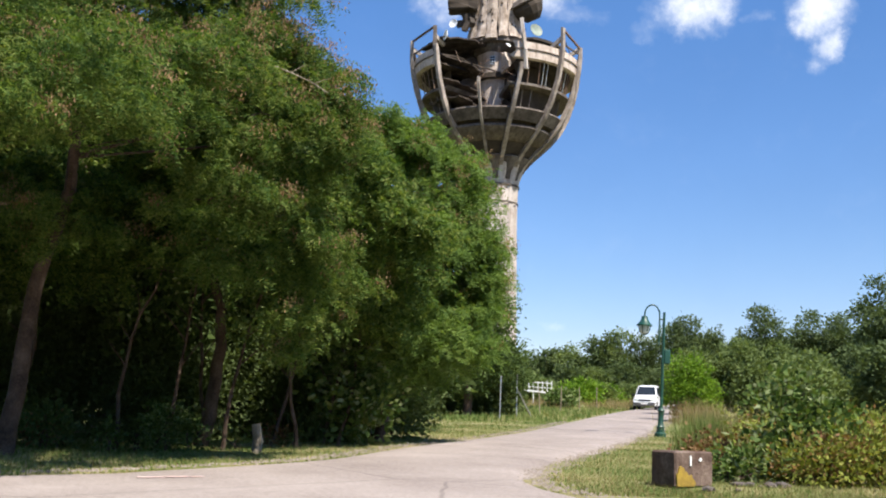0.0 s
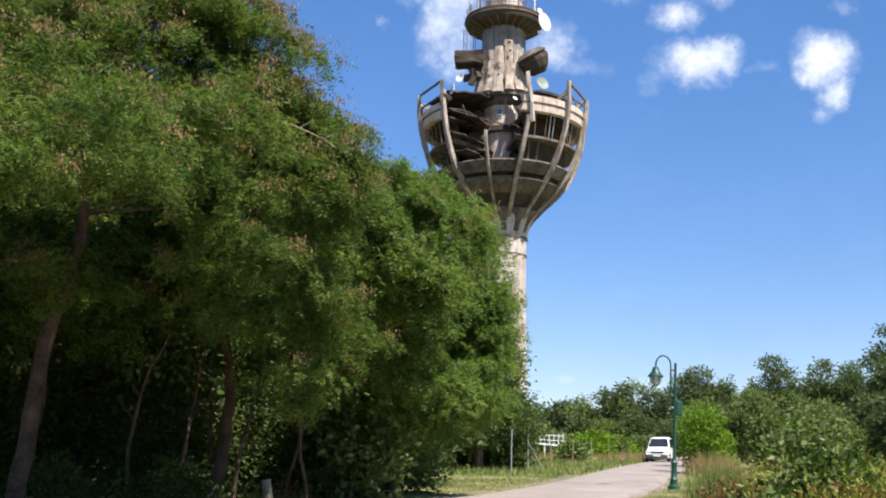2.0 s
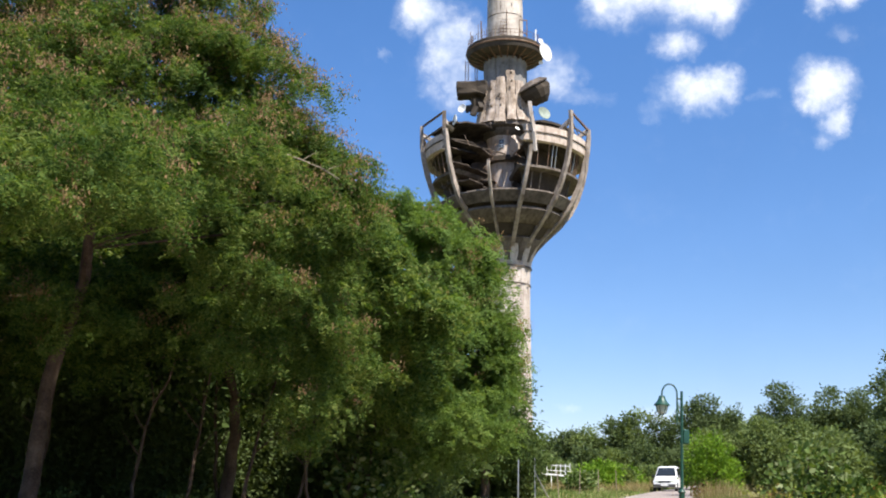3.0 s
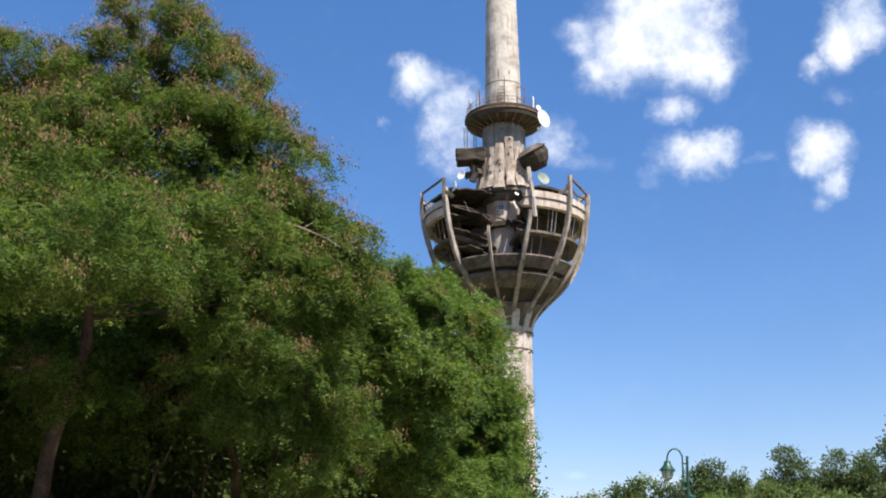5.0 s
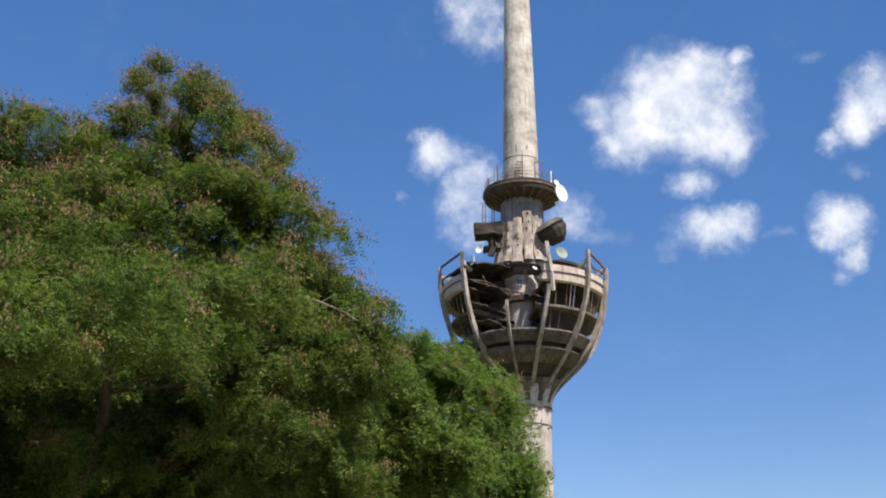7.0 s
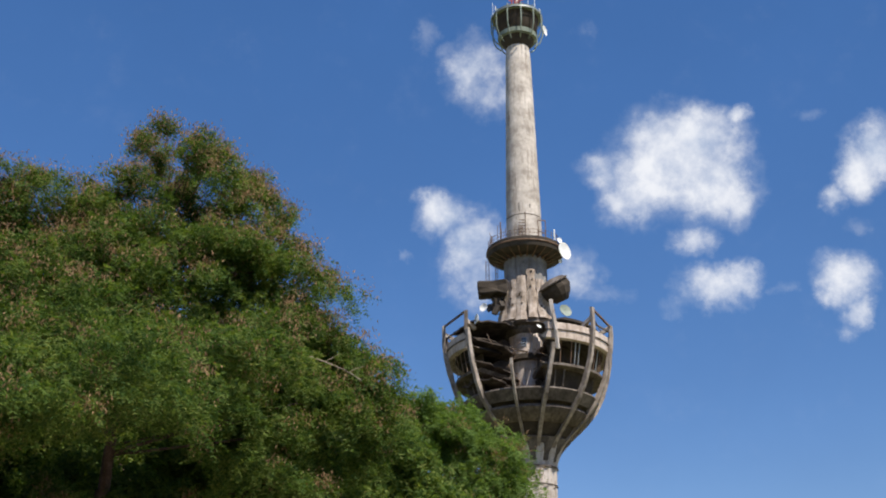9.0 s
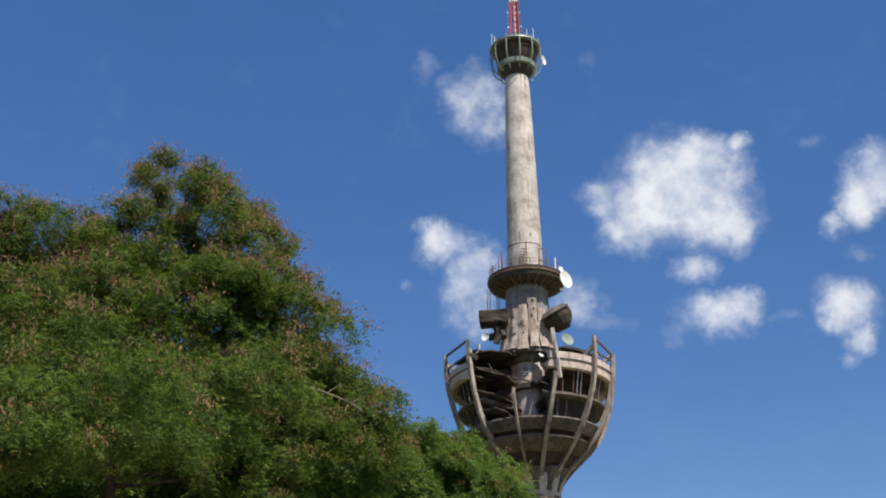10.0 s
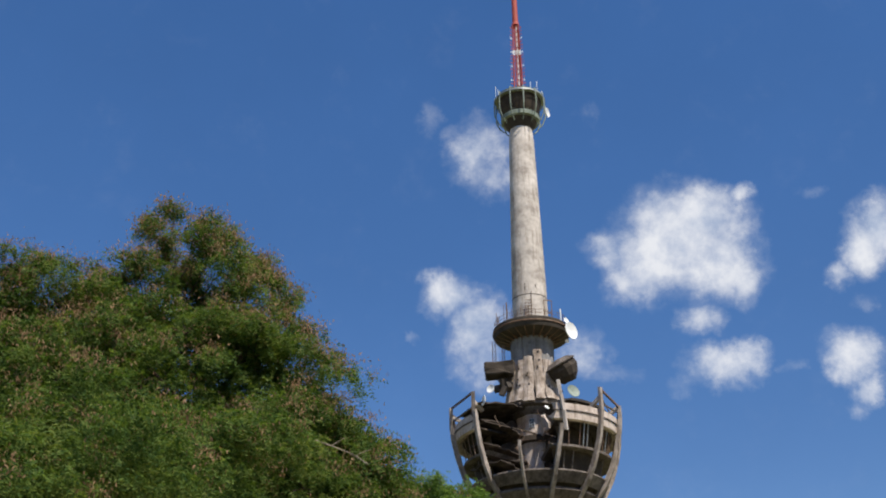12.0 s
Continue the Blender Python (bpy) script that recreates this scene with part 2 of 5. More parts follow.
def revolve(bm, prof, a0=0.0, a1=360.0, n=48, jag=0.0, flute=None):
    """A profile of (radius, height), closed, swept from angle a0 to a1 (degrees; 0 faces the camera, positive to its right)."""
    full = a1 - a0 >= 359.9
    rows = []
    for i in range(n if full else n + 1):
        row = []
        for j, (r, z) in enumerate(prof):
            a = a0 + (a1 - a0) * i / n
            if not full and jag and i in (0, n):
                a += random.uniform(-jag, jag)
            t = radians(a)
            rr = r + (flute(a) if flute else 0.0)
            row.append(bm.verts.new((rr * math.sin(t), -rr * math.cos(t), z)))
        rows.append(row)
    k = len(prof)
    pairs = list(zip(rows, rows[1:] + ([rows[0]] if full else [])))
    for r0, r1 in pairs if full else pairs[:n]:
        for j in range(k):
            bm.faces.new((r0[j], r0[(j + 1) % k], r1[(j + 1) % k], r1[j]))
    if not full:
        bm.faces.new(rows[0])
        bm.faces.new(rows[-1][::-1])


rng = np.random.default_rng(7)


def unit(v):
    return v / np.maximum(np.linalg.norm(v, axis=-1, keepdims=True), 1e-9)


def fronds(pos, way, length, pairs=6, leaf=0.045, droop=0.35):
    """Feathered leaves: leaflet pairs along a drooping stalk. Returns triangle corners."""
    n = len(pos)
    side = unit(np.cross(way, rng.normal(size=(n, 3)) * 0.6 + [0, 0, 1.0]))
    out = []
    size = length * rng.uniform(0.7, 1.25, (n, 1))
    for k in range(1, pairs + 1):
        s = k / pairs
        p = pos + way * size * s + np.array([0, 0, -1.0]) * (droop * size * s * s)
        tip = unit(way + np.array([0, 0, -1.0]) * droop * 1.5 * s)
        w = leaf * (1.15 - 0.5 * s)
        for sg in (-1, 1):
            l = unit(side * sg + tip * 0.45 + rng.normal(size=(n, 3)) * 0.25)
            e = unit(np.cross(l, rng.normal(size=(n, 3)) * 0.5 + np.cross(side, tip)))
            out.append(np.stack([p - e * w * 0.30, p + l * w * 1.9, p + l * w * 0.5 + e * w * 0.42], 1))
    return np.concatenate(out)


def slivers(pos, way, size, width=0.5):
    """Single far leaves, one triangle each."""
    size = size * rng.uniform(0.6, 1.35, (len(pos), 1))
    e = unit(np.cross(way, rng.normal(size=(len(pos), 3)))) * size * width * 0.62
    return np.stack([pos - e * 0.6, pos + way * size * 1.1, pos + way * size * 0.45 + e], 1)


def blades(pos, way, size, width=0.5):
    """Single broad leaves, one quad each."""
    n = len(pos)
    size = size * rng.uniform(0.6, 1.35, (n, 1))
    e = unit(np.cross(way, rng.normal(size=(n, 3))))
    mid = pos + way * size * 0.45
    return np.stack([pos, mid + e * size * width * 0.5, pos + way * size, mid - e * size * width * 0.5], 1)


def clumps(lobes, per_m2, spread, inner=0.5):
    """Clump centres over the shells of crown lobes (x, y, z, radius[, flatness]), with their outward ways."""
    ps, ds = [], []
    for lobe in lobes:
        x, y, z, r = lobe[:4]
        fl = lobe[4] if len(lobe) > 4 else 0.85
        n = max(4, int(per_m2 * 4 * math.pi * r * r))
        d = unit(rng.normal(size=(n, 3)))
        rad = r * (inner + (1.08 - inner) * rng.random((n, 1)) ** 0.55) * (1 + 0.12 * np.sin(d[:, :1] * 5 + x) * np.cos(d[:, 2:] * 6 + y))
        ps.append(np.array([x, y, z]) + d * rad * [1, 1, fl])
        ds.append(d)
    return np.concatenate(ps), np.concatenate(ds)


def scatter(centres, ways, each, spread, down=0.25):
    """Leaf feet and ways round clump centres."""
    n = len(centres) * each
    c, w = np.repeat(centres, each, 0), np.repeat(ways, each, 0)
    off = rng.normal(size=(n, 3)) * spread * [1, 1, 0.7]
    return c + off, unit(w * 0.5 + unit(off) * 0.8 + rng.normal(size=(n, 3)) * 0.45 + [0, 0, -down])


def boughs(lobes, per_m2, each, size):
    """Flat leafy boughs round the lobes' shells. Each is a pad of drooping branchlets; returns leaf feet, ways and bough tips."""
    feet, ways, tips = [], [], []
    for x, y, z, r, *_ in lobes:
        if r < 0.5:
            c, d, sizes = np.array([[x, y, z]]) + rng.normal(size=(3, 3)) * r * [0.5, 0.9, 0.4], unit(rng.normal(size=(3, 3)) * [1, 1, 0.3]), np.array([0.95, 0.7, 0.6]) * r
        else:
            c, d = clumps([(x, y, z, r)], per_m2, 0, 0.45)
            sizes = size * rng.uniform(0.65, 1.35, len(c))
        for p, w, q in zip(c, d, sizes):
            out = unit(w * [1, 1, 0.25] + rng.normal(size=3) * [0.3, 0.3, 0.1])
            side = unit(np.cross(out, [0, 0, 1.0]))
            m = max(4, int(24 * (q / 0.42) ** 1.5))
            u, v = rng.uniform(-0.9, 0.8, (m, 1)), rng.normal(size=(m, 1)) * 0.5
            start = p + out * u * q + side * v * q + np.array([0, 0, 1.0]) * (q * (0.16 - 0.35 * v * v - 0.22 * np.maximum(u, 0) ** 2) + rng.normal(size=(m, 1)) * 0.13 * q)
            way = unit(out * 0.7 + side * v * 0.9 + rng.normal(size=(m, 3)) * [0.4, 0.4, 0.18])
            long = (0.06 + 0.75 * q) * rng.uniform(0.6, 1.3, (m, 1))
            s = np.sort(rng.random((m, each, 1)), 1)
            line = start[:, None] + (way * long)[:, None] * s - np.array([0, 0, 1.0]) * (long[:, None] * 0.6 * s ** 2)
            feet.append((line + rng.normal(size=(m, each, 3)) * 0.05).reshape(-1, 3))
            ways.append(unit(way[:, None] * 0.7 + rng.normal(size=(m, each, 3)) * 0.6 + np.array([0, 0, -0.4])).reshape(-1, 3))
            outer = np.argsort(-u[:, 0] - 0.5 * np.abs(v[:, 0]))[:4]
            tips.append(start[outer] + way[outer] * long[outer] * 0.55 + out * 0.05 + np.array([0, 0, 0.04]))
    return np.concatenate(feet), np.concatenate(ways), np.concatenate(tips)


def limb(bm, a, b, r0, r1, bend=0.12, steps=6, n=7):
    a, b = Vector(a), Vector(b)
    d = b - a
    kick = Vector((random.uniform(-1, 1), random.uniform(-1, 1), random.uniform(0.0, 0.8))) * d.length * bend
    pts = [a + d * s + kick * math.sin(math.pi * s) + Vector((random.uniform(-1, 1), random.uniform(-1, 1), 0)) * d.length * 0.012 for s in (i / steps for i in range(steps + 1))]
    tube(bm, pts, [r0 + (r1 - r0) * i / steps for i in range(steps + 1)], n)
    return pts


SLOPE = 0.038


def ground_z(x, y):
    """The hill: it climbs gently away from the camera."""
    far = max(0.0, y - 130.0)
    return SLOPE * y - 0.00009 * far * far if y < 340 else SLOPE * 340 - 0.00009 * 210 * 210 - (y - 340) * 0.0
# ---- ground and road ----
def sheet(name, xs, ys, lift, material, label, category):
    bm = bmesh.new()
    rows = [[bm.verts.new((x, y, ground_z(x, y) + lift(x, y))) for x in xs] for y in ys]
    for r0, r1 in zip(rows, rows[1:]):
        for k in range(len(xs) - 1):
            bm.faces.new((r0[k], r0[k + 1], r1[k + 1], r1[k]))
    return tagged(part(name, bm, material, None), label, category, kind="structure")


def soil_material():
    m = bpy.data.materials.new("dry grassy soil")
    m.use_nodes = True
    n = Nodes(m.node_tree)
    co = n.add("ShaderNodeTexCoord").outputs["Object"]
    patch = n.noise(co, 0.35, 5.0).outputs[0]
    fine = n.noise(co, 9.0, 5.0, 0.7).outputs[0]
    fac = n.math("MULTIPLY_ADD", n.math("SUBTRACT", fine, 0.5), 0.7, patch)
    col = n.ramp(fac, (0.3, (.09, .11, .03)), (0.45, (.155, .165, .058)), (0.58, (.26, .225, .11)), (0.74, (.37, .30, .19)))
    nor = n.add("ShaderNodeBump", {"Strength": 0.8, "Distance": 0.05, "Height": fine}).outputs[0]
    n.add("ShaderNodeOutputMaterial", {0: n.add("ShaderNodeBsdfPrincipled", {"Base Color": col, "Roughness": 0.95, "Normal": nor, "Specular IOR Level": 0.1}).outputs[0]})
    return m


def asphalt_material():
    m = bpy.data.materials.new("sun-bleached asphalt")
    m.use_nodes = True
    n = Nodes(m.node_tree)
    co = n.add("ShaderNodeTexCoord").outputs["Object"]
    patch, grain = n.noise(co, 0.4, 6.0, 0.6).outputs[0], n.noise(co, 16.0, 8.0, 0.85).outputs[0]
    fac = n.math("MULTIPLY_ADD", n.math("SUBTRACT", grain, 0.5), 1.3, n.math("MULTIPLY_ADD", patch, 0.6, 0.2))
    col = n.ramp(fac, (0.25, (.15, .122, .108)), (0.45, (.25, .21, .188)), (0.7, (.36, .31, .28)))
    crack = n.add("ShaderNodeTexVoronoi", {"Vector": n.mix(0.2, co, n.noise(co, 1.2, 4.0).outputs["Color"]), "Scale": 0.21}, feature="DISTANCE_TO_EDGE").outputs[0]
    line = n.add("ShaderNodeMapRange", {0: crack, 1: 0.002, 2: 0.007, 3: 1.0, 4: 0.0}).outputs[0]
    col = n.mix(n.math("MULTIPLY", line, 0.4), col, rgb(.07, .06, .055))
    nor = n.add("ShaderNodeBump", {"Strength": 0.4, "Distance": 0.01, "Height": grain}).outputs[0]
    n.add("ShaderNodeOutputMaterial", {0: n.add("ShaderNodeBsdfPrincipled", {"Base Color": col, "Roughness": 0.9, "Normal": nor, "Specular IOR Level": 0.2}).outputs[0]})
    return m


SOIL, ASPHALT = soil_material(), asphalt_material()


def spaced(*runs):
    out = []
    for a, b, step in runs:
        out += [a + (b - a) * i / max(1, round((b - a) / step)) for i in range(max(1, round((b - a) / step)))]
    return out + [runs[-1][1]]


def tuft(x, y):
    return 0.05 * noise.noise(Vector((x * 0.6, y * 0.6, 0))) - 0.03


sheet("ground", spaced((-900, -60, 60), (-60, -14, 4), (-14, 16, 0.5), (16, 60, 4), (60, 900, 60)),
      spaced((-300, -20, 40), (-20, 12, 2), (12, 60, 0.5), (60, 200, 6), (200, 1500, 100)), tuft, SOIL,
      "dry grassy ground of the hillside", "ground")

# the road: a wide apron before the camera, then a lane that climbs to the right between its two edges
LEFT_EDGE = [(-40, 4), (-14, 14.5), (-6.88, 17.9), (-5.4, 19.0), (-3.44, 21.3), (-2.27, 23.4), (-1.03, 27.7), (2.36, 37.5), (5.77, 51.1), (14.2, 84), (30, 135), (52, 190)]
RIGHT_EDGE = [(40, -4), (9, 9.5), (3.6, 14.6), (2.2, 16.8), (1.7, 18.4), (1.75, 20.2), (2.75, 24.3), (4.67, 30.5), (7.7, 40.9), (13.3, 63.5), (33, 128), (57, 186)]


def smooth_line(pts, n):
    """Points at even steps of a softened polyline."""
    p = [Vector((*q, 0)) for q in pts]
    cum = [0.0]
    for a, b in zip(p, p[1:]):
        cum.append(cum[-1] + (b - a).length ** 0.6)
    out = []
    for i in range(n):
        t = cum[-1] * i / (n - 1)
        k = min(len(p) - 2, max(j for j in range(len(p)) if cum[j] <= t + 1e-9))
        u = (t - cum[k]) / (cum[k + 1] - cum[k])
        a, b, c, d = p[max(k - 1, 0)], p[k], p[k + 1], p[min(k + 2, len(p) - 1)]
        m0, m1 = (c - a) * 0.5, (d - b) * 0.5
        out.append((2 * u**3 - 3 * u**2 + 1) * b + (u**3 - 2 * u**2 + u) * m0 + (-2 * u**3 + 3 * u**2) * c + (u**3 - u**2) * m1)
    return out


def build_road():
    bm = bmesh.new()
    n, across = 110, 10
    le, re = smooth_line(LEFT_EDGE, n), smooth_line(RIGHT_EDGE, n)
    rows = []
    for i, (a, b) in enumerate(zip(le, re)):
        row = []
        for k in range(across + 1):
            p = a.lerp(b, k / across)
            if k in (0, across):
                j = 0.10 * noise.noise(Vector((p.x * 1.7, p.y * 1.7, 3.0)))
                p = p + (a - b).normalized() * j
            edge = -0.05 if k in (0, across) else 0.045 + 0.02 * math.sin(math.pi * k / across)
            row.append(bm.verts.new((p.x, p.y, ground_z(p.x, p.y) + edge)))
        rows.append(row)
    for r0, r1 in zip(rows, rows[1:]):
        for k in range(across):
            bm.faces.new((r0[k], r0[k + 1], r1[k + 1], r1[k]))
    return tagged(part("road", bm, ASPHALT, None, smooth=True), "sun-bleached cracked asphalt lane climbing the hill", "road", kind="structure")


build_road()
# ---- the ruined television tower ----
TOWER_X, TOWER_Y, TOWER_Z = 5.654, 124.872, 4.6
AXIS = math.degrees(math.atan2(TOWER_X, TOWER_Y))
tower = thing("television_tower", (TOWER_X, TOWER_Y, TOWER_Z), "war-damaged concrete television tower with a torn-open basket", "tower", turn=-AXIS)


def lower(prof):
    return [(r, z - TOWER_Z) for r, z in prof]


def P(r, a, z):
    t = radians(a)
    return Vector((r * math.sin(t), -r * math.cos(t), z - TOWER_Z))


def ring(name, prof, material, a0=0.0, a1=360.0, n=72, jag=0.0, label="", flute=None, smooth=True):
    bm = bmesh.new()
    revolve(bm, lower(prof), a0, a1, n, jag, flute)
    return part(name, bm, material, tower, label, smooth)


def flutes(depth, count=12, turn=2.0, sharp=3.0):
    def f(a):
        c = math.cos(radians((a - turn) * count))
        return -depth / (1 + math.exp(8 * (c + 0.2)))
    return f


# lower shaft with flat facets, flaring under the basket
shaft_prof = [(2.95, 3.5), (2.80, 17), (2.72, 24), (2.74, 27.0), (2.80, 28.6), (2.95, 29.6), (3.35, 30.6), (3.6, 31.2), (2.6, 31.4), (2.4, 3.5)]
ring("shaft", shaft_prof, CONCRETE, n=144, flute=flutes(0.16, 12, 17.0), label="pale streaked concrete shaft")
ring("joint_band", [(2.79, 26.75), (2.83, 26.78), (2.83, 26.9), (2.79, 26.93)], CONCRETE_OLD_SHADED)
ring("joint_band", [(2.86, 28.72), (2.93, 28.75), (2.93, 28.9), (2.86, 28.93)], CONCRETE_OLD_SHADED)

# stepped conical rings of the basket's underside, its shade painted into their colour
ring("flare", [(2.85, 29.4), (3.1, 30.2), (3.65, 31.0), (4.3, 31.75), (4.1, 31.9), (3.0, 31.2)], CONCRETE_OLD_SHADED, n=144, flute=flutes(0.22, 12, 2.0), label="fluted grey flare")
# recess and gap wall take their shade from the dark colour
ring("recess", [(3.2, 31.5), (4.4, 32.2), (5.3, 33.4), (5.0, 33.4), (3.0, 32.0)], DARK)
ring("cone_ring", [(5.1, 33.15), (5.5, 33.2), (6.75, 34.45), (6.6, 34.75), (5.0, 34.7), (4.8, 33.4)], CONCRETE_OLD_SHADED, label="weathered conical concrete ring, underside shade in its colour")
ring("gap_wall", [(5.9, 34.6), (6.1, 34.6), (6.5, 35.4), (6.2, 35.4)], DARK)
ring("spandrel_ring", [(6.8, 35.15), (7.0, 35.1), (7.85, 36.2), (7.75, 36.4), (6.6, 36.4), (6.3, 35.3)], CONCRETE_OLD_SHADED, label="weathered spandrel ring, underside shade in its colour")
ring("floor_slab", [(2.8, 36.15), (7.0, 36.15), (7.0, 36.45), (2.8, 36.45)], BURNT)
# window back and inner wall: interior shade painted as near-black
ring("glazing_back", [(6.5, 36.4), (6.7, 36.4), (7.4, 38.6), (7.2, 38.6)], DARK, 14, 313, jag=4.0, n=60, label="broken-out window band, interior shade in its colour")
ring("floor_slab", [(2.8, 38.65), (8.3, 38.55), (8.6, 38.65), (8.6, 38.92), (2.8, 39.0)], CONCRETE_OLD_SHADED, 9, 318, 60, 5.0, label="broken floor slab edge")
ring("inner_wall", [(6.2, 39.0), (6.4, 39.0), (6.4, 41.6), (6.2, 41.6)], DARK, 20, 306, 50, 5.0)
ring("parapet_ring", [(9.2, 41.3), (9.55, 41.45), (9.62, 42.2), (9.62, 43.2), (9.35, 43.25), (9.3, 42.3), (8.6, 41.9), (8.6, 41.6)], RENDERED, 11, 314, 66, 3.0, label="pale plastered parapet ring, broken away at the front")
ring("ledge", [(9.62, 42.3), (9.75, 42.32), (9.75, 42.42), (9.62, 42.44)], CONCRETE_OLD_SHADED, 12, 313, 66, 2.0)
ring("roof_slab", [(3.0, 41.75), (9.3, 41.62), (9.3, 42.0), (3.0, 42.3)], BURNT, 24, 310, 60, 6.0, label="broken roof slab")
ring("roof_deck", [(3.2, 45.3), (8.4, 44.1), (8.4, 44.4), (3.2, 45.7)], FELT, 26, 318, 50, 6.0, label="dark roof deck")

# the core bared by the blast
ring("core_lower", [(1.95, 36.3), (1.98, 41.2), (1.6, 41.4), (1.5, 41.4), (1.5, 36.3)], RENDERED, n=48, label="bared pale core drum")
ring("core_collar", [(2.1, 41.2), (2.45, 41.35), (2.4, 41.9), (2.1, 42.1), (1.6, 42.1), (1.6, 41.2)], DARK, n=48)
ring("core_upper", [(2.2, 42.0), (2.25, 44.5), (2.0, 44.6), (1.7, 42.0)], RENDERED, n=48, flute=flutes(0.08, 6, -20), label="bared pale core drum")
ring("core_collar", [(2.2, 44.4), (2.7, 44.8), (2.8, 45.3), (2.7, 45.5), (2.4, 45.5), (2.0, 44.6)], CONCRETE_OLD_SHADED, n=48)
bm = bmesh.new()
for w, h in ((0.62, 0.9),):
    for i in range(2):
        for j in range(3):
            box(bm, (0.22, 0.08, 0.24), Matrix.Translation(P(2.26, -12 + (i - 0.5) * 7.2, 43.05 + j * 0.32)) @ pose(0, 0, 0, 0, 0, -9))
part("core_window", bm, GLASS_DARK, tower, "small paned window in the core")
bm = bmesh.new()
for i in range(3):
    box(bm, (0.05, 0.10, 1.05), Matrix.Translation(P(2.27, -12 + (i - 1) * 7.2, 43.37)))
for j in range(4):
    box(bm, (0.62, 0.10, 0.05), Matrix.Translation(P(2.27, -12, 42.9 + j * 0.32)))
part("window_frame", bm, STEEL, tower)

# ribs: curved concrete fins that run from the flare up past the parapet
def rib(angle, top, bottom=30.6, width=0.42, lean=0.0, material=RIB):
    out = [(3.3, 30.6), (4.7, 32.1), (6.7, 34.0), (8.05, 35.6), (9.0, 37.4), (9.75, 39.6), (10.2, 41.6), (10.38, 43.2), (10.38, 45.6)]
    out = [(r * 0.985, z) for r, z in out]
    pts = []
    for k in range(len(out) - 1):
        (r0, z0), (r1, z1) = out[k], out[k + 1]
        for s in (0.0, 0.5):
            z = z0 + (z1 - z0) * s
            if bottom <= z <= top:
                pts.append((r0 + (r1 - r0) * s, z))
    pts.append((min(10.22, pts[-1][0] + 0.05), top))
    bm = bmesh.new()
    rows = []
    for i, (r, z) in enumerate(pts):
        thick = 0.50 if z < 43 else 0.36
        j = 0.03 * noise.noise(Vector((angle, z * 2.0, 0)))
        a = angle + lean * min(6.0, max(0.0, z - 34))
        u = Vector((math.cos(radians(a)), math.sin(radians(a)), 0))
        w = width * (1.15 if z < 36 else 1.0) / 2 + j
        dz = 0.25 if z < 38 else 0.08
        o, inn = P(r, a, z), P(r - thick, a, z + dz)
        rows.append([bm.verts.new(q) for q in (o - u * w, o + u * w, inn + u * w, inn - u * w)])
    for r0, r1 in zip(rows, rows[1:]):
        for k in range(4):
            bm.faces.new((r0[k], r0[(k + 1) % 4], r1[(k + 1) % 4], r1[k]))
    bm.faces.new(rows[0][::-1])
    bm.faces.new(rows[-1])
    return part("rib", bm, material, tower)


RIBS = [(-77, 45.5), (-42, 43.4), (-12, 39.2), (12, 40.8), (44, 45.6), (72, 44.6), (104, 45.0), (135, 45.0), (165, 45.0), (195, 45.0), (225, 45.0), (255, 45.0)]
for a, top in RIBS:
    thin = a == -12
    r = rib(a, top, width=0.24 if thin else 0.40, lean={12: 0.75, 44: 0.45}.get(a, 0.0))
    if thin:
        tagged(r, "thin snapped rib")
# the snapped rib end that leans outward above the break
bm = bmesh.new()
for w in (0.42,):
    q = [P(9.75, 19.4, 40.1), P(9.95, 18.2, 42.2), P(10.0, 16.6, 44.0), P(9.9, 15.6, 45.7)]
    for a, b in zip(q, q[1:]):
        bar(bm, a, b, 0.32, 0.36)
part("snapped_rib", bm, CONCRETE, tower, "snapped rib end leaning over the break")
# crown frames: top bars between ribs, brackets and thin braces
TOPS = {-77: 45.45, -44: 45.5, 46.7: 45.5, 72: 44.5}
CROWN = (-77, -44, 46.7, 72, 104, 135, 165, 195, 225, 255)
for a0, a1 in zip(CROWN, (-44, None, 72, 104, 135, 165, 195, 225, 255, 283)):
    bm = bmesh.new()
    bar(bm, P(9.95, a0, 44.5), P(8.5, a0, 43.7), 0.34, 0.4)
    part("bracket", bm, CONCRETE, tower)
    if a1 is None:
        continue
    bm = bmesh.new()
    bar(bm, P(10.0, a0, TOPS.get(a0, 44.9)), P(10.0, a1, TOPS.get(a1, 44.9)), 0.20)
    part("top_bar", bm, RUST, tower)
    bm = bmesh.new()
    bar(bm, P(9.95, a0, 44.8), P(9.75, a0 + (a1 - a0) * 0.45, 43.2), 0.08)
    bar(bm, P(9.85, a0, 43.9), P(9.85, a1, 43.9), 0.16)
    part("brace", bm, CONCRETE_OLD_SHADED, tower)
bm = bmesh.new()
bar(bm, P(9.9, -44, 42.8), P(9.9, -44, 45.6), 0.42)
part("stub_post", bm, CONCRETE_OLD_SHADED, tower)

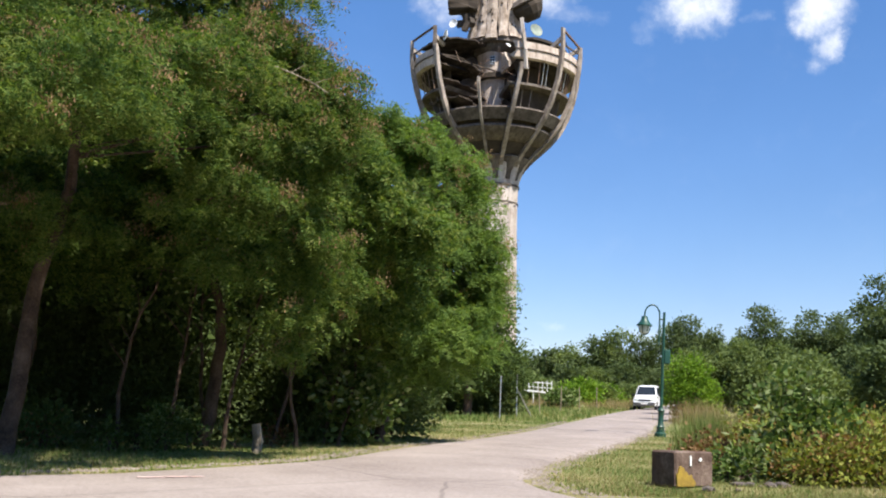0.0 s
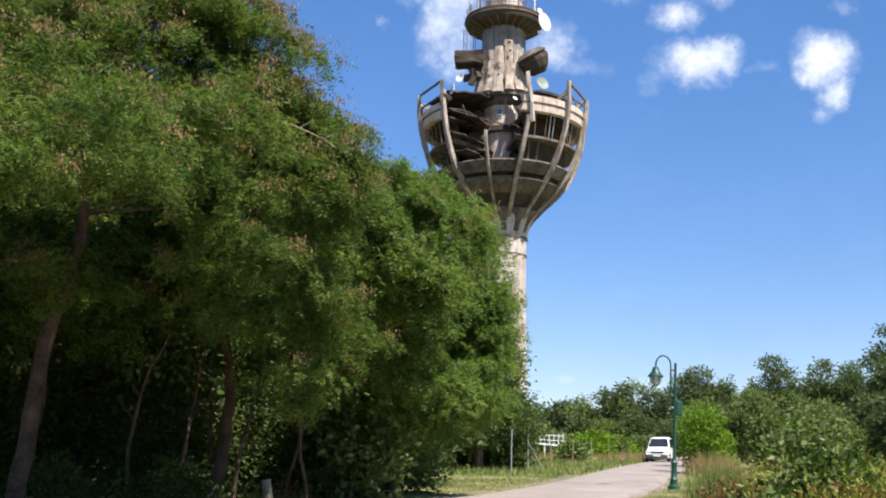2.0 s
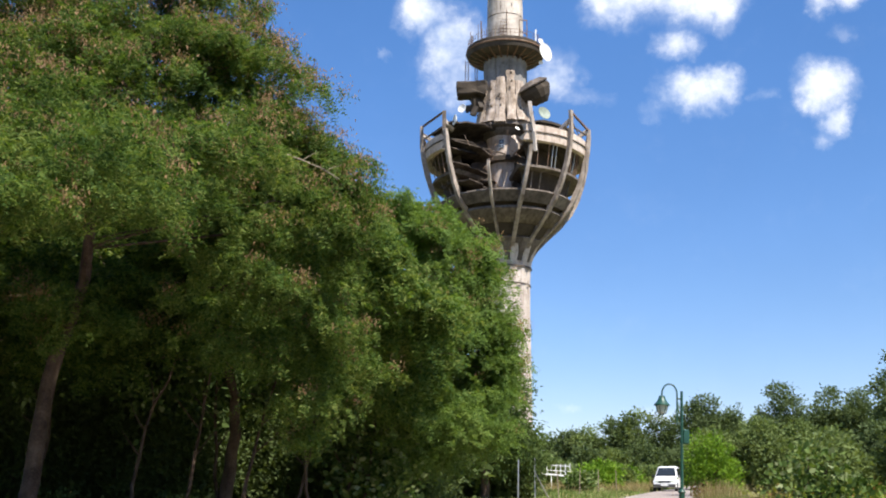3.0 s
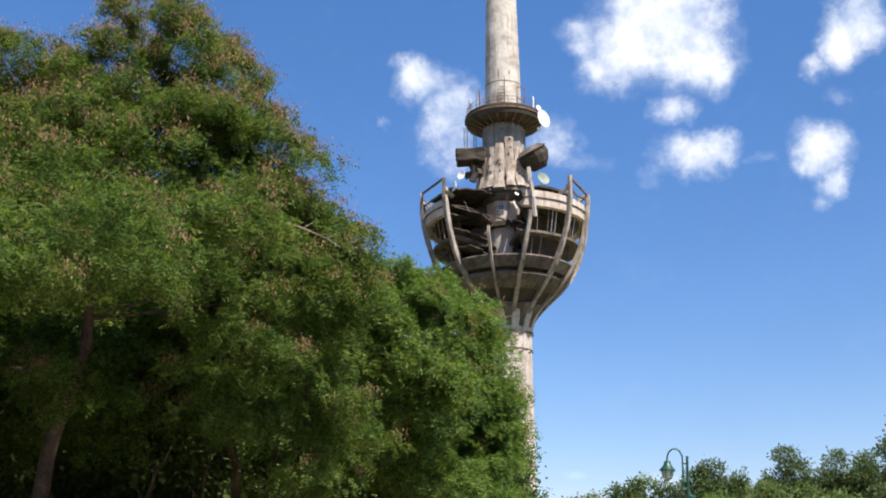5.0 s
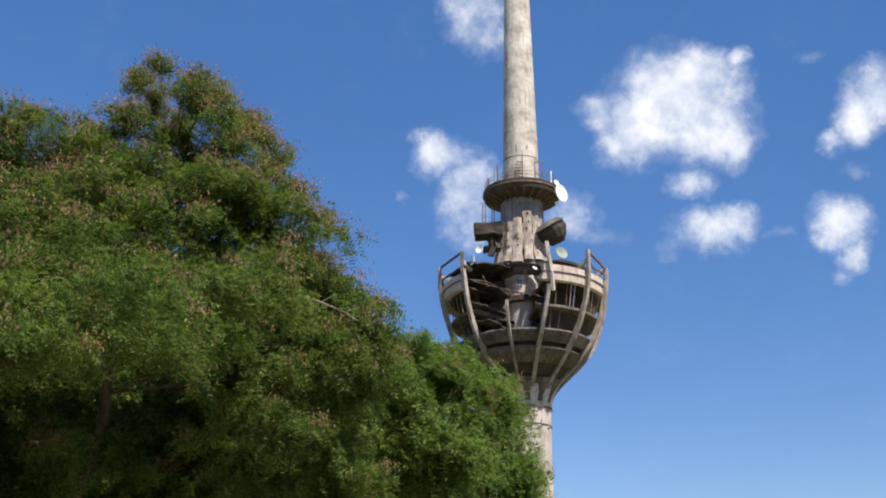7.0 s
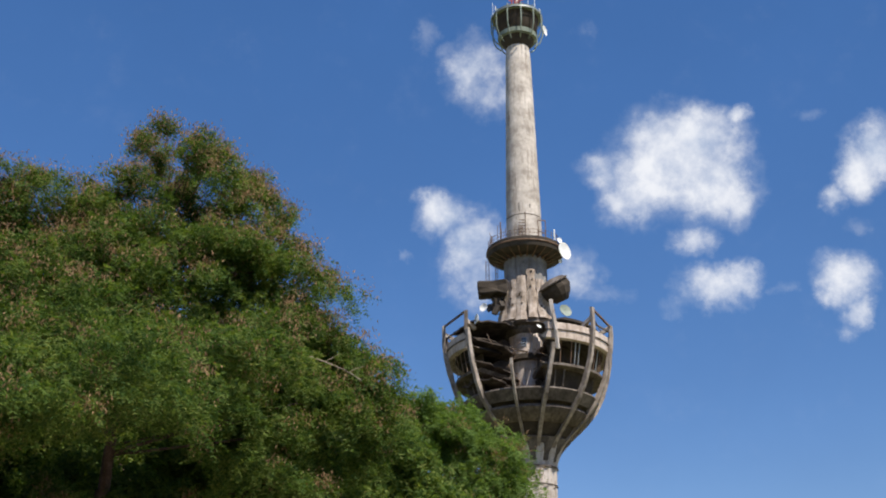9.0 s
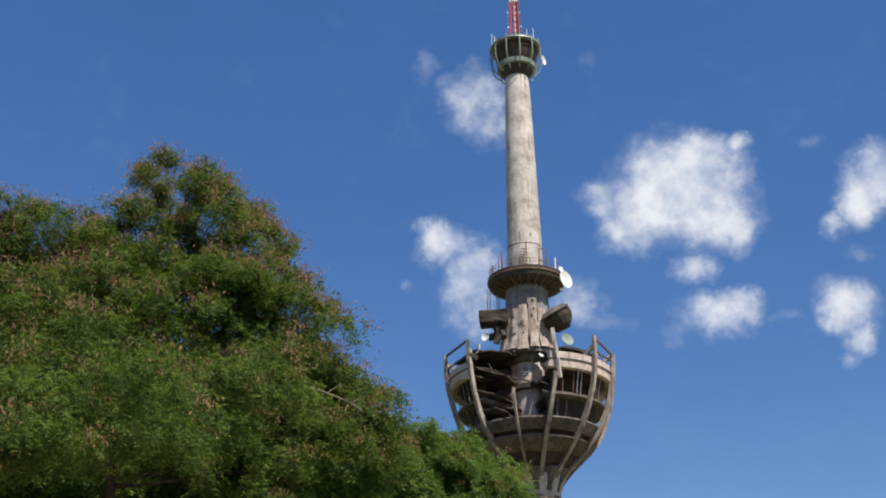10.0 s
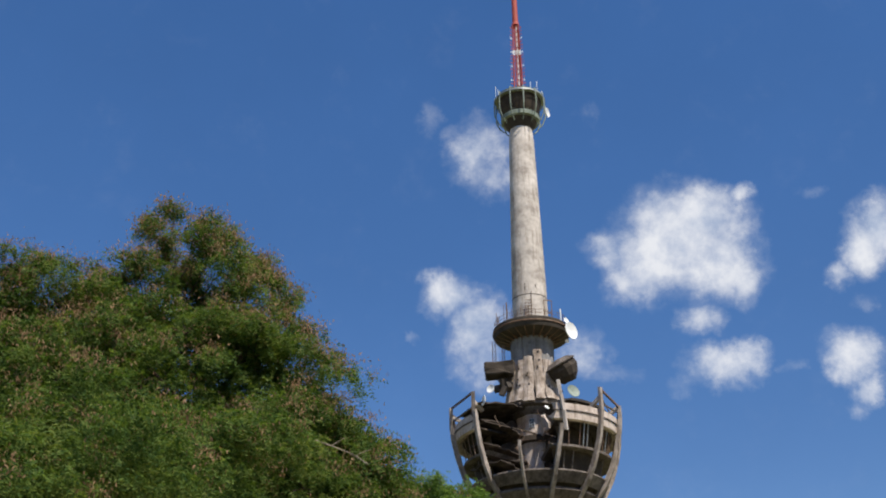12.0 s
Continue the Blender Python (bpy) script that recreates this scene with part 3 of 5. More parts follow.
# slabs and beams hanging in the gap
def hanging_slab(outer, inner, drop, thick=0.16):
    """A cracked sector of floor: outer and inner edge as (radius, first angle, last angle, height), torn along the sides."""
    bm = bmesh.new()
    rows, n, m = [], 8, 7
    for i in range(n + 1):
        s = i / n
        row = []
        for j in range(m + 1):
            u = j / m
            r = outer[0] + (inner[0] - outer[0]) * s
            a = (outer[1] + (outer[2] - outer[1]) * u) * (1 - s) + (inner[1] + (inner[2] - inner[1]) * u) * s
            z = outer[3] + (inner[3] - outer[3]) * s + drop * u * math.sin(1.5 * s) + 0.28 * noise.noise(Vector((s * 3 + outer[3], u * 3, 1.0)))
            if i in (0, n) or j in (0, m):
                r += random.uniform(-.35, .35)
                a += random.uniform(-2.5, 2.5)
            row.append(P(r, a, z))
        rows.append(row)
    top = [[bm.verts.new(p + Vector((0, 0, thick))) for p in row] for row in rows]
    bot = [[bm.verts.new(p) for p in row] for row in rows]
    for i in range(n):
        for j in range(m):
            bm.faces.new((top[i][j], top[i][j + 1], top[i + 1][j + 1], top[i + 1][j]))
            bm.faces.new((bot[i][j], bot[i + 1][j], bot[i + 1][j + 1], bot[i][j + 1]))
    rim = [(0, j) for j in range(m)] + [(i, m) for i in range(n)] + [(n, j) for j in range(m, 0, -1)] + [(i, 0) for i in range(n, 0, -1)]
    for (i0, j0), (i1, j1) in zip(rim, rim[1:] + rim[:1]):
        bm.faces.new((top[i0][j0], bot[i0][j0], bot[i1][j1], top[i1][j1]))
    return part("hanging_slab", bm, BURNT, tower, "burnt floor slab hanging in the gap")


hanging_slab((9.2, -70, -38, 44.1), (3.0, -80, -22, 44.5), 0.5)
hanging_slab((8.8, -72, -42, 42.6), (2.8, -75, -30, 41.2), 0.5)
hanging_slab((8.3, -72, -46, 40.1), (2.8, -78, -38, 39.2), 0.3)
hanging_slab((8.0, -66, -30, 37.6), (2.6, -70, -10, 36.9), -0.4)
hanging_slab((5.2, -44, -24, 38.2), (2.2, -60, -30, 38.4), 0.4)
# torn stumps of partition walls beside the core
for a, r0, r1, z0, z1 in ((16, 2.2, 5.4, 41.7, 44.1), (26, 2.4, 6.0, 39.1, 41.3), (22, 2.2, 5.6, 36.6, 38.5), (-58, 2.4, 6.4, 39.4, 41.2), (-64, 2.4, 7.0, 41.6, 43.8)):
    bm = bmesh.new()
    n = 9
    low = [P(r0 + (r1 - r0) * i / n, a, z0) for i in range(n + 1)]
    high = [P(r0 + (r1 - r0) * i / n, a, z1 - (z1 - z0) * 0.75 * (i / n) ** 2 + random.uniform(-.25, .25)) for i in range(n + 1)]
    u = Vector((math.cos(radians(a)), math.sin(radians(a)), 0)) * 0.11
    grid = [[bm.verts.new(p + u * sg) for p in line] for sg in (-1, 1) for line in (low, high)]
    for q0, q1 in ((0, 1), (1, 3), (3, 2), (2, 0)):
        for i in range(n):
            bm.faces.new((grid[q0][i], grid[q0][i + 1], grid[q1][i + 1], grid[q1][i]))
    for i in (0, n):
        bm.faces.new([grid[q][i] for q in (0, 1, 3, 2)])
    part("torn_wall", bm, RENDERED if a == 16 else BURNT, tower)
for k in range(16):
    a, z = random.uniform(-42, 12), random.uniform(37, 43.5)
    bm = bmesh.new()
    p = P(random.uniform(4, 8.5), a, z)
    tube(bm, [p, p + Vector((random.uniform(-.6, .6), random.uniform(-.4, .2), random.uniform(-1.2, -.3))), p + Vector((random.uniform(-1.2, 1.2), random.uniform(-.6, .2), random.uniform(-2, -.8)))], 0.035, 5)
    part("bent_rebar", bm, RUST, tower)
bm = bmesh.new()
bar(bm, P(3.4, -30, 45.6), P(7.2, -14, 44.0), 0.2)
part("fallen_beam", bm, BURNT, tower)
bm = bmesh.new()
bar(bm, P(8.9, -40, 42.2), P(3.4, -2, 41.7), 0.14)
part("fallen_beam", bm, BURNT, tower)

# mullions and remains of the glazing
for a in (24, 33, 36.5, 40, 54, 58, 62, 66, 70, 84, 90, 96, 285, 292, 299, 305):
    bm = bmesh.new()
    bar(bm, P(8.4, a, 38.92), P(8.95, a, 41.6), 0.09)
    part("mullion", bm, STEEL if a in (36.5, 40, 62) else RUST, tower)
for a in (22, 30, 55, 68, 290, 302):
    bm = bmesh.new()
    bar(bm, P(7.2, a, 36.4), P(7.9, a, 38.6), 0.12)
    part("mullion", bm, CONCRETE_OLD_SHADED, tower)
# drum above the basket, with torn cladding
ring("drum", [(2.5, 45.0), (2.62, 54.9), (2.2, 54.9), (2.2, 45.0)], GREYDRUM, n=96, flute=flutes(0.10, 16, 0), label="grey fluted drum")
ring("drum_foot", [(2.6, 45.2), (3.45, 45.4), (3.3, 46.2), (2.75, 47.4), (2.4, 47.4)], CONCRETE_OLD_SHADED, n=60, flute=lambda a: 0.16 * noise.noise(Vector((a * 0.2, 0, 0))))
for k in range(8):
    a = -77 + k * 22 + random.uniform(-2, 2)
    z1 = 52.8 + random.uniform(-1.6, 0.4) - 0.02 * abs(a)
    z0 = 45.6 + random.uniform(0, 0.5)
    bm = bmesh.new()
    n = 14
    rows = []
    for i in range(n + 1):
        z = z0 + (z1 - z0) * i / n
        w = 10.2 + 3.2 * noise.noise(Vector((k * 7.1, z * 1.3, 0)))
        r = 2.80 + 0.07 * (53 - z) + 0.35 * max(0.0, (47.5 - z) / 2) + 0.08 * noise.noise(Vector((k * 3.3, z * 0.9, 5)))
        rows.append([bm.verts.new(q) for q in (P(r - 0.12, a - w - 1, z), P(r + 0.05, a - w, z), P(r + 0.16, a, z), P(r + 0.05, a + w, z), P(r - 0.12, a + w + 1, z), P(2.4, a, z))])
    for r0, r1 in zip(rows, rows[1:]):
        for j in range(6):
            bm.faces.new((r0[j], r0[(j + 1) % 6], r1[(j + 1) % 6], r1[j]))
    bm.faces.new(rows[0][::-1])
    bm.faces.new(rows[-1])
    part("cladding", bm, TORN, tower, "torn pale cladding rib")
    for zz in sorted(rng.uniform(46.6, z1 - 0.3, 4)):
        bm = bmesh.new()
        box(bm, (0.16, 0.16, 0.2), Matrix.Translation(P(2.96 + 0.07 * (53 - zz), a + random.uniform(-4, 4), zz)) @ pose(0, 0, 0, 0, 0, a))
        part("anchor_hole", bm, DARK, tower)

# upper platform
ring("platform", [(2.5, 54.2), (3.6, 54.35), (4.45, 54.7), (4.62, 55.1), (4.66, 55.75), (4.5, 55.9), (2.0, 55.95), (2.0, 54.4)], FELT, n=72, label="dark round platform")
ring("platform_lip", [(4.60, 55.2), (4.74, 55.25), (4.74, 55.42), (4.60, 55.45)], RUST, n=72)
for k in range(14):
    a = -100 + 15 * k
    bm = bmesh.new()
    bar(bm, P(2.6, a, 54.0), P(4.4, a, 54.75), 0.16)
    part("platform_bracket", bm, RUST, tower)
for a, h, w in ((-70, 1.9, .07), (-64, 1.2, .16), (-46, 2.2, .06), (-40, 2.4, .14), (-38, 1.5, .06), (-30, 1.4, .06), (-85, 1.3, .06), (55, 1.6, .16), (62, 1.2, .07), (75, 1.0, .06), (-15, 1.4, .05), (-5, 1.4, .05)):
    bm = bmesh.new()
    tube(bm, [P(4.4, a, 55.8), P(4.4, a, 55.8 + h)], w / 2, 7)
    part("whip_antenna", bm, WHITE if w > .12 and a > 0 else RUST, tower)
for a0, a1 in ((-95, -70), (-70, -46), (-46, -20), (-20, 8), (8, 34), (34, 60), (60, 90)):
    bm = bmesh.new()
    for z in (56.3, 56.75):
        q = [P(4.45, a0 + (a1 - a0) * i / 4, z) for i in range(5)]
        tube(bm, q, 0.022, 5)
    for s in (0, 0.5):
        tube(bm, [P(4.45, a0 + (a1 - a0) * s, 55.8), P(4.45, a0 + (a1 - a0) * s, 56.8)], 0.022, 5)
    part("railing", bm, RUST, tower)
bm = bmesh.new()
bar(bm, P(3.6, 28, 55.9), P(3.6, 28, 58.4), 0.10)
bar(bm, P(3.6, 28, 58.4), P(3.6, 46, 58.6), 0.10)
bar(bm, P(3.6, 46, 58.6), P(3.6, 46, 55.9), 0.10)
bar(bm, P(3.6, 28, 57), P(3.6, 46, 56.9), 0.08)
part("hoist_frame", bm, RUST, tower)


def dish(name, at, aim, r, material=WHITE):
    """A parabolic dish with a shallow bowl, a rim and a drum back."""
    bm = bmesh.new()
    prof = [(0.001, -0.32 * r), (r * 0.5, -0.22 * r), (r * 0.85, -0.02 * r), (r, 0.12 * r), (r * 0.98, 0.16 * r), (r * 0.6, 0.02 * r), (0.001, -0.08 * r)]
    revolve(bm, prof, 0, 360, 20)
    m = Matrix.Translation(at) @ Vector(aim).to_track_quat("Z", "Y").to_matrix().to_4x4()
    bmesh.ops.transform(bm, matrix=m, verts=bm.verts[:])
    return part(name, bm, material, tower, "white dish antenna", True)


dish("dish_antenna", P(5.2, 64, 54.6), (0.75, -0.65, 0.05), 1.1)
dish("dish_antenna", P(4.8, 61, 56.0), (0.6, -0.8, 0.1), 0.36)
dish("dish_antenna", P(4.7, 63, 53.35), (0.4, -0.9, 0.0), 0.26)
dish("dish_antenna", P(6.5, -50, 47.0), (-0.45, -0.85, 0.1), 0.52)
dish("dish_antenna", P(9.6, -36, 44.3), (-0.92, -0.38, 0.12), 0.6)
dish("dish_antenna", P(6.8, 40, 45.9), (0.5, -0.8, 0.25), 0.8, GREENISH)
dish("dish_antenna", P(6.0, 12.6, 43.9), (0.5, -0.6, 0.6), 0.30)
# side galleries, one box-like and one torn loose with its lid tilted
bm = bmesh.new()
box(bm, (3.4, 2.6, 1.7), Matrix.Translation(P(4.3, -66, 50.1)), 0.15)
bmesh.ops.subdivide_edges(bm, edges=bm.edges[:], cuts=2, use_grid_fill=True)
for v in bm.verts:
    v.co += 0.35 * Vector([noise.noise(v.co * 1.1 + Vector((q * 7, 0, 0))) for q in range(3)])
part("side_gallery", bm, DARK, tower, "dark torn side gallery")
bm = bmesh.new()
revolve(bm, [(0.01, 1.25), (1.2, 1.05), (1.75, 0.55), (1.85, 0.0), (1.5, -0.9), (0.8, -1.5), (0.01, -1.6)], 0, 360, 14)
bmesh.ops.transform(bm, matrix=Matrix.Translation(P(4.1, 58, 49.7)) @ pose(0, 0, 0, 16, -30, 0), verts=bm.verts[:])
for v in bm.verts:
    v.co += 0.22 * Vector([noise.noise(v.co * 1.4 + Vector((q * 7, 3, 0))) for q in range(3)])
part("tilted_gallery", bm, DARK, tower, "dark torn side gallery hanging askew")
bm = bmesh.new()
revolve(bm, [(0.01, 1.30), (1.25, 1.12), (1.95, 0.66), (2.0, 0.80), (1.3, 1.26), (0.01, 1.44)], 0, 360, 14)
bmesh.ops.transform(bm, matrix=Matrix.Translation(P(4.1, 58, 49.7)) @ pose(0, 0, 0, 16, -30, 0), verts=bm.verts[:])
part("gallery_lid", bm, CONCRETE_OLD_SHADED, tower, "tilted lid of the torn gallery")
for k in range(9):
    bm = bmesh.new()
    a = -66 + random.uniform(-18, 24)
    p = P(random.uniform(3.0, 5.2), a, random.uniform(47.2, 50))
    box(bm, (random.uniform(.4, 1.1), random.uniform(.4, .8), random.uniform(.5, 1.2)), Matrix.Translation(p) @ pose(0, 0, 0, random.uniform(-30, 30), random.uniform(-30, 30), random.uniform(0, 90)))
    part("wreckage", bm, FELT, tower)
for k, (x0, z0, z1) in enumerate(((-4.75, 50.6, 54.0), (-4.35, 50.6, 54.0), (-3.6, 50.6, 53.4), (-3.3, 50.6, 53.4))):
    bm = bmesh.new()
    y = -1.6
    bar(bm, (x0, y, z0 - TOWER_Z), (x0, y, z1 - TOWER_Z), 0.07)
    if k % 2 == 0:
        for i in range(9):
            z = z0 + (z1 - z0) * i / 9 - TOWER_Z
            bar(bm, (x0, y, z), (x0 + (0.4 if k == 0 else 0.3), y, z + 0.35), 0.045)
    part("ladder_mast", bm, RUST, tower)

# upper shaft and its bands
ring("upper_shaft", [(2.2, 55.8), (2.17, 58), (2.12, 62.5), (1.66, 83), (1.5, 85.2), (1.1, 85.2), (1.1, 55.8)], CONCRETE_UP, n=60, label="pale tapering upper shaft")
for z in (59.75, 67.7, 79.5):
    r = 2.17 + (1.5 - 2.17) * (z - 58) / 27.2
    ring("band", [(r - .05, z), (r + .035, z + .02), (r + .035, z + .14), (r - .05, z + .16)], CONCRETE_OLD_SHADED, n=60)
bm = bmesh.new()
for x in (-0.62, -0.22, 0.2):
    bar(bm, (x, -2.25, 55.9 - TOWER_Z), (x + 0.02, -2.2, (60.2 if x > 0 else 58.2) - TOWER_Z), 0.06)
for i in range(8):
    bar(bm, (-0.62, -2.22, 56.2 + i * .4 - TOWER_Z), (0.2, -2.22, 56.2 + i * .4 - TOWER_Z), 0.045)
part("ladder", bm, RUST, tower)
for k in range(15):
    z = 60.6 + k * 1.62
    r = 2.17 + (1.5 - 2.17) * (z - 58) / 27.2
    ring("form_joint", [(r - .05, z), (r + .012, z + .005), (r + .012, z + .05), (r - .05, z + .055)], CONCRETE_OLD_SHADED if k % 3 == 0 else CONCRETE, n=48)
for k in range(40):
    z, a = random.uniform(59, 84), random.choice((-14, 22, random.uniform(-70, 70)))
    r = 2.17 + (1.5 - 2.17) * (z - 58) / 27.2
    bm = bmesh.new()
    box(bm, (0.12, 0.10, random.uniform(0.15, 0.7)), Matrix.Translation(P(r - 0.01, a, z)) @ pose(0, 0, 0, 0, 0, a))
    part("scar", bm, CONCRETE_OLD_SHADED, tower)

# the small upper cup with curved green ribs
ring("cup_foot", [(1.45, 84.8), (1.9, 85.6), (2.2, 86.2), (1.4, 86.2)], FELT, n=48)
ring("cup_ring", [(2.1, 86.2), (2.55, 86.3), (2.62, 86.9), (2.2, 87.0)], GREENISH, n=48)
ring("cup_wall", [(2.2, 86.9), (2.6, 87.5), (2.95, 89.6), (2.6, 89.6), (2.0, 87.0)], DARK, n=48, label="dark glazed cup wall")
ring("cup_rim", [(3.0, 89.5), (3.3, 89.6), (3.35, 89.95), (3.0, 90.05), (0.6, 90.1), (0.6, 89.7)], GREENISH, n=48)
ring("cup_hoop", [(3.42, 89.5), (3.5, 89.52), (3.5, 89.64), (3.42, 89.66)], STEEL, n=48)
for k in range(12):
    a = 10 + 30 * k
    bm = bmesh.new()
    q = [P(2.3, a, 85.4), P(3.0, a, 86.1), P(3.45, a, 87.3), P(3.48, a, 88.6), P(3.36, a, 90.2)]
    tube(bm, q, 0.085, 6)
    part("cup_rib", bm, GREENISH, tower)
for a, h in ((-80, 2.2), (-60, 1.0), (30, 1.0), (50, 1.6), (75, 0.8), (120, 1.5), (200, 1.5)):
    bm = bmesh.new()
    tube(bm, [P(3.2, a, 90), P(3.2, a, 90 + h)], 0.035, 5)
    part("whip_antenna", bm, WHITE, tower)
dish("dish_antenna", P(3.7, 78, 87.2), (0.9, -0.4, 0), 0.7)

# lattice mast with dipole rungs, red and white, and the red pole on it
MAST0, MAST1 = 90.0, 103.0
def lattice(z0, z1, w0, w1, material, name):
    bm = bmesh.new()
    for sx_, sy_ in ((-1, -1), (1, -1), (1, 1), (-1, 1)):
        bar(bm, (sx_ * w0, sy_ * w0, z0 - TOWER_Z), (sx_ * w1, sy_ * w1, z1 - TOWER_Z), 0.13)
    n = max(2, int((z1 - z0) / 0.9))
    for i in range(n):
        za, zb = z0 + (z1 - z0) * i / n, z0 + (z1 - z0) * (i + 1) / n
        w = w0 + (w1 - w0) * i / n
        for sgn in (-1, 1):
            bar(bm, (-w * sgn, -w, za - TOWER_Z), (w * sgn, -w, zb - TOWER_Z), 0.06)
            bar(bm, (-w, w * sgn, za - TOWER_Z), (-w, -w * sgn, zb - TOWER_Z), 0.06)
            bar(bm, (w, w * sgn, za - TOWER_Z), (w, -w * sgn, zb - TOWER_Z), 0.06)
    part(name, bm, material, tower)


for i, (z0, z1) in enumerate(((90, 90.6), (90.6, 97.4), (97.4, 98.2), (98.2, 103.0))):
    lattice(z0, z1, 0.62 - 0.018 * (z0 - 90), 0.62 - 0.018 * (z1 - 90), RED if i % 2 else WHITE, "mast_section")
for i in range(20):
    z = 90.6 + i * 0.6
    w = 0.95 - 0.012 * i
    for sgn in (-1, 1):
        bm = bmesh.new()
        bar(bm, (sgn * 0.5, -0.5, z - TOWER_Z), (sgn * w, -0.7, z - TOWER_Z), 0.06)
        bar(bm, (sgn * w, -0.72, z - 0.14 - TOWER_Z), (sgn * w, -0.72, z + 0.14 - TOWER_Z), 0.07)
        part("dipole", bm, WHITE if i % 4 == 0 else RED, tower)
for x, m in ((-0.16, RED), (0.12, WHITE), (0.34, RED)):
    bm = bmesh.new()
    tube(bm, [(x, -0.2, 90 - TOWER_Z), (x * 0.8, -0.2, 102.8 - TOWER_Z)], 0.11, 7)
    part("feeder_pipe", bm, m, tower)
bm = bmesh.new()
tube(bm, [(0, 0, 102.8 - TOWER_Z), (0, 0, 103.4 - TOWER_Z), (0, 0, 118 - TOWER_Z)], [0.6, 0.42, 0.30], 12)
part("mast_pole", bm, RED, tower, "slender red pole")
# ---- trees ----
def tree(name, base, lobes, label, material, kind_of_leaf="frond", density=9.0, each=20, spread=0.28, leaf=0.05, length=0.26,
         trunk=0.22, lean=(0, 0), fork=0.35, pods=0, group="", inner=0.45, trunk_material=BARK, category="tree", limbs=True):
    """Trunk, limbs to each lobe of the crown, twigs, and a crown of single leaves; lobes in world metres."""
    ob = thing(name, base, label, category, group)
    bx, by, bz = base
    local = [(l[0] - bx, l[1] - by, l[2] - bz, *l[3:]) for l in lobes]
    cx, cy = np.mean([l[0] for l in local]), np.mean([l[1] for l in local])
    top = max(l[2] for l in local)
    bm = bmesh.new()
    fork_p = Vector((lean[0], lean[1], top * fork))
    pts = limb(bm, (0, 0, -0.15), fork_p, trunk * 1.15, trunk * 0.75, 0.04, 8, 10)
    lead = Vector((lean[0] * 0.4 + cx * 0.6, lean[1] * 0.4 + cy * 0.6, top * 0.86))
    limb(bm, pts[-1], lead, trunk * 0.75, trunk * 0.14, 0.05, 8, 8)
    part("trunk", bm, trunk_material, ob, smooth=True)
    if limbs:
        for l in local:
            if l[2] < fork_p.z * 1.2:
                continue
            s = min(0.95, max(0.0, (l[2] - fork_p.z) / max(0.1, lead.z - fork_p.z) * 0.6))
            a = fork_p.lerp(lead, s) if l[2] > fork_p.z * 0.8 else Vector((0, 0, 0)).lerp(fork_p, 0.85)
            bm = bmesh.new()
            limb(bm, a, l[:3], min(trunk * 0.36, 0.008 + 0.045 * l[3]), 0.004 + 0.016 * l[3], 0.10, 6, 6)
            for _ in range(5 if l[3] > 0.5 else 2):
                d = Vector((random.gauss(0, 1), random.gauss(0, 1), random.gauss(0.2, 0.7))).normalized() * l[3] * 0.85
                limb(bm, l[:3], Vector(l[:3]) + d, 0.004 + 0.016 * min(1.0, l[3]), 0.004, 0.1, 4, 5)
            part("limb", bm, trunk_material, ob, smooth=True)
    if kind_of_leaf == "frond":
        p, d, c = boughs(local, density / 4, each, spread)
    else:
        c, w = clumps(local, density / 4, spread, inner)
        p, d = scatter(c, w, each, spread, 0.1)
    co = fronds(p, d, length, 4, leaf) if kind_of_leaf == "frond" else slivers(p, d, leaf, 0.62)
    tagged(quads("crown", co, material, ob, tris=True), kind="stuff")
    if pods:
        share = pods * np.interp(c[:, 2] + bz, (4.0, 6.0, 9.5, 12.0), (0.4, 1.1, 1.5, 2.0))
        bunch = c[rng.random(len(c)) < share]
        sw = np.repeat(bunch, 56, 0)
        off = rng.normal(size=(len(sw), 3)) * [0.13, 0.13, 0.09]
        way = unit(rng.normal(size=(len(sw), 3)) * 0.45 + [0, 0, -1.0])
        tagged(quads("seed_pod_mass", slivers(sw + off, way, 0.066, 0.36), PODS, ob, "hanging rust-brown seed pods", tris=True), kind="stuff")
    return ob


# the big locust by the road, its neighbour, and the maple behind
SPIKE = [(-7.24, 13.29, .12), (-6.86, 13.09, .20), (-6.60, 12.73, .21), (-6.71, 12.45, .15), (-6.29, 13.01, .14), (-6.40, 12.34, .23), (-6.27, 12.01, .26), (-7.03, 11.95, .23)]
SHOULDER = [(-5.78, 12.26, .20), (-5.51, 12.44, .21), (-5.22, 12.47, .24), (-4.63, 12.37, .22), (-4.84, 12.08, .26), (-5.19, 12.08, .29), (-5.50, 12.01, .29), (-4.47, 11.90, .17),
            (-4.22, 11.37, .28), (-4.57, 11.51, .32), (-4.00, 11.40, .14), (-3.96, 10.78, .24), (-3.73, 10.48, .23), (-3.37, 10.17, .24), (-3.19, 9.68, .29)]
CREST = [(-9.05, 12.10, .16), (-9.04, 11.78, .26), (-8.38, 11.92, .15), (-8.34, 11.60, .26), (-8.03, 11.92, .13), (-7.96, 11.60, .26), (-7.65, 11.68, .20), (-9.46, 11.57, .26), (-7.34, 11.53, .29)]
UPPER = [(-6.70, 11.77, .35), (-5.98, 11.66, .40), (-5.40, 11.52, .40), (-4.93, 11.24, .40), (-9.23, 11.12, .43), (-8.67, 11.18, .43), (-8.08, 11.04, .43), (-7.51, 11.04, .40), (-6.95, 11.18, .40),
         (-6.42, 10.90, .40), (-5.85, 10.90, .40), (-5.34, 10.76, .43), (-4.65, 10.75, .43), (-4.18, 10.34, .40), (-3.73, 9.94, .40)]
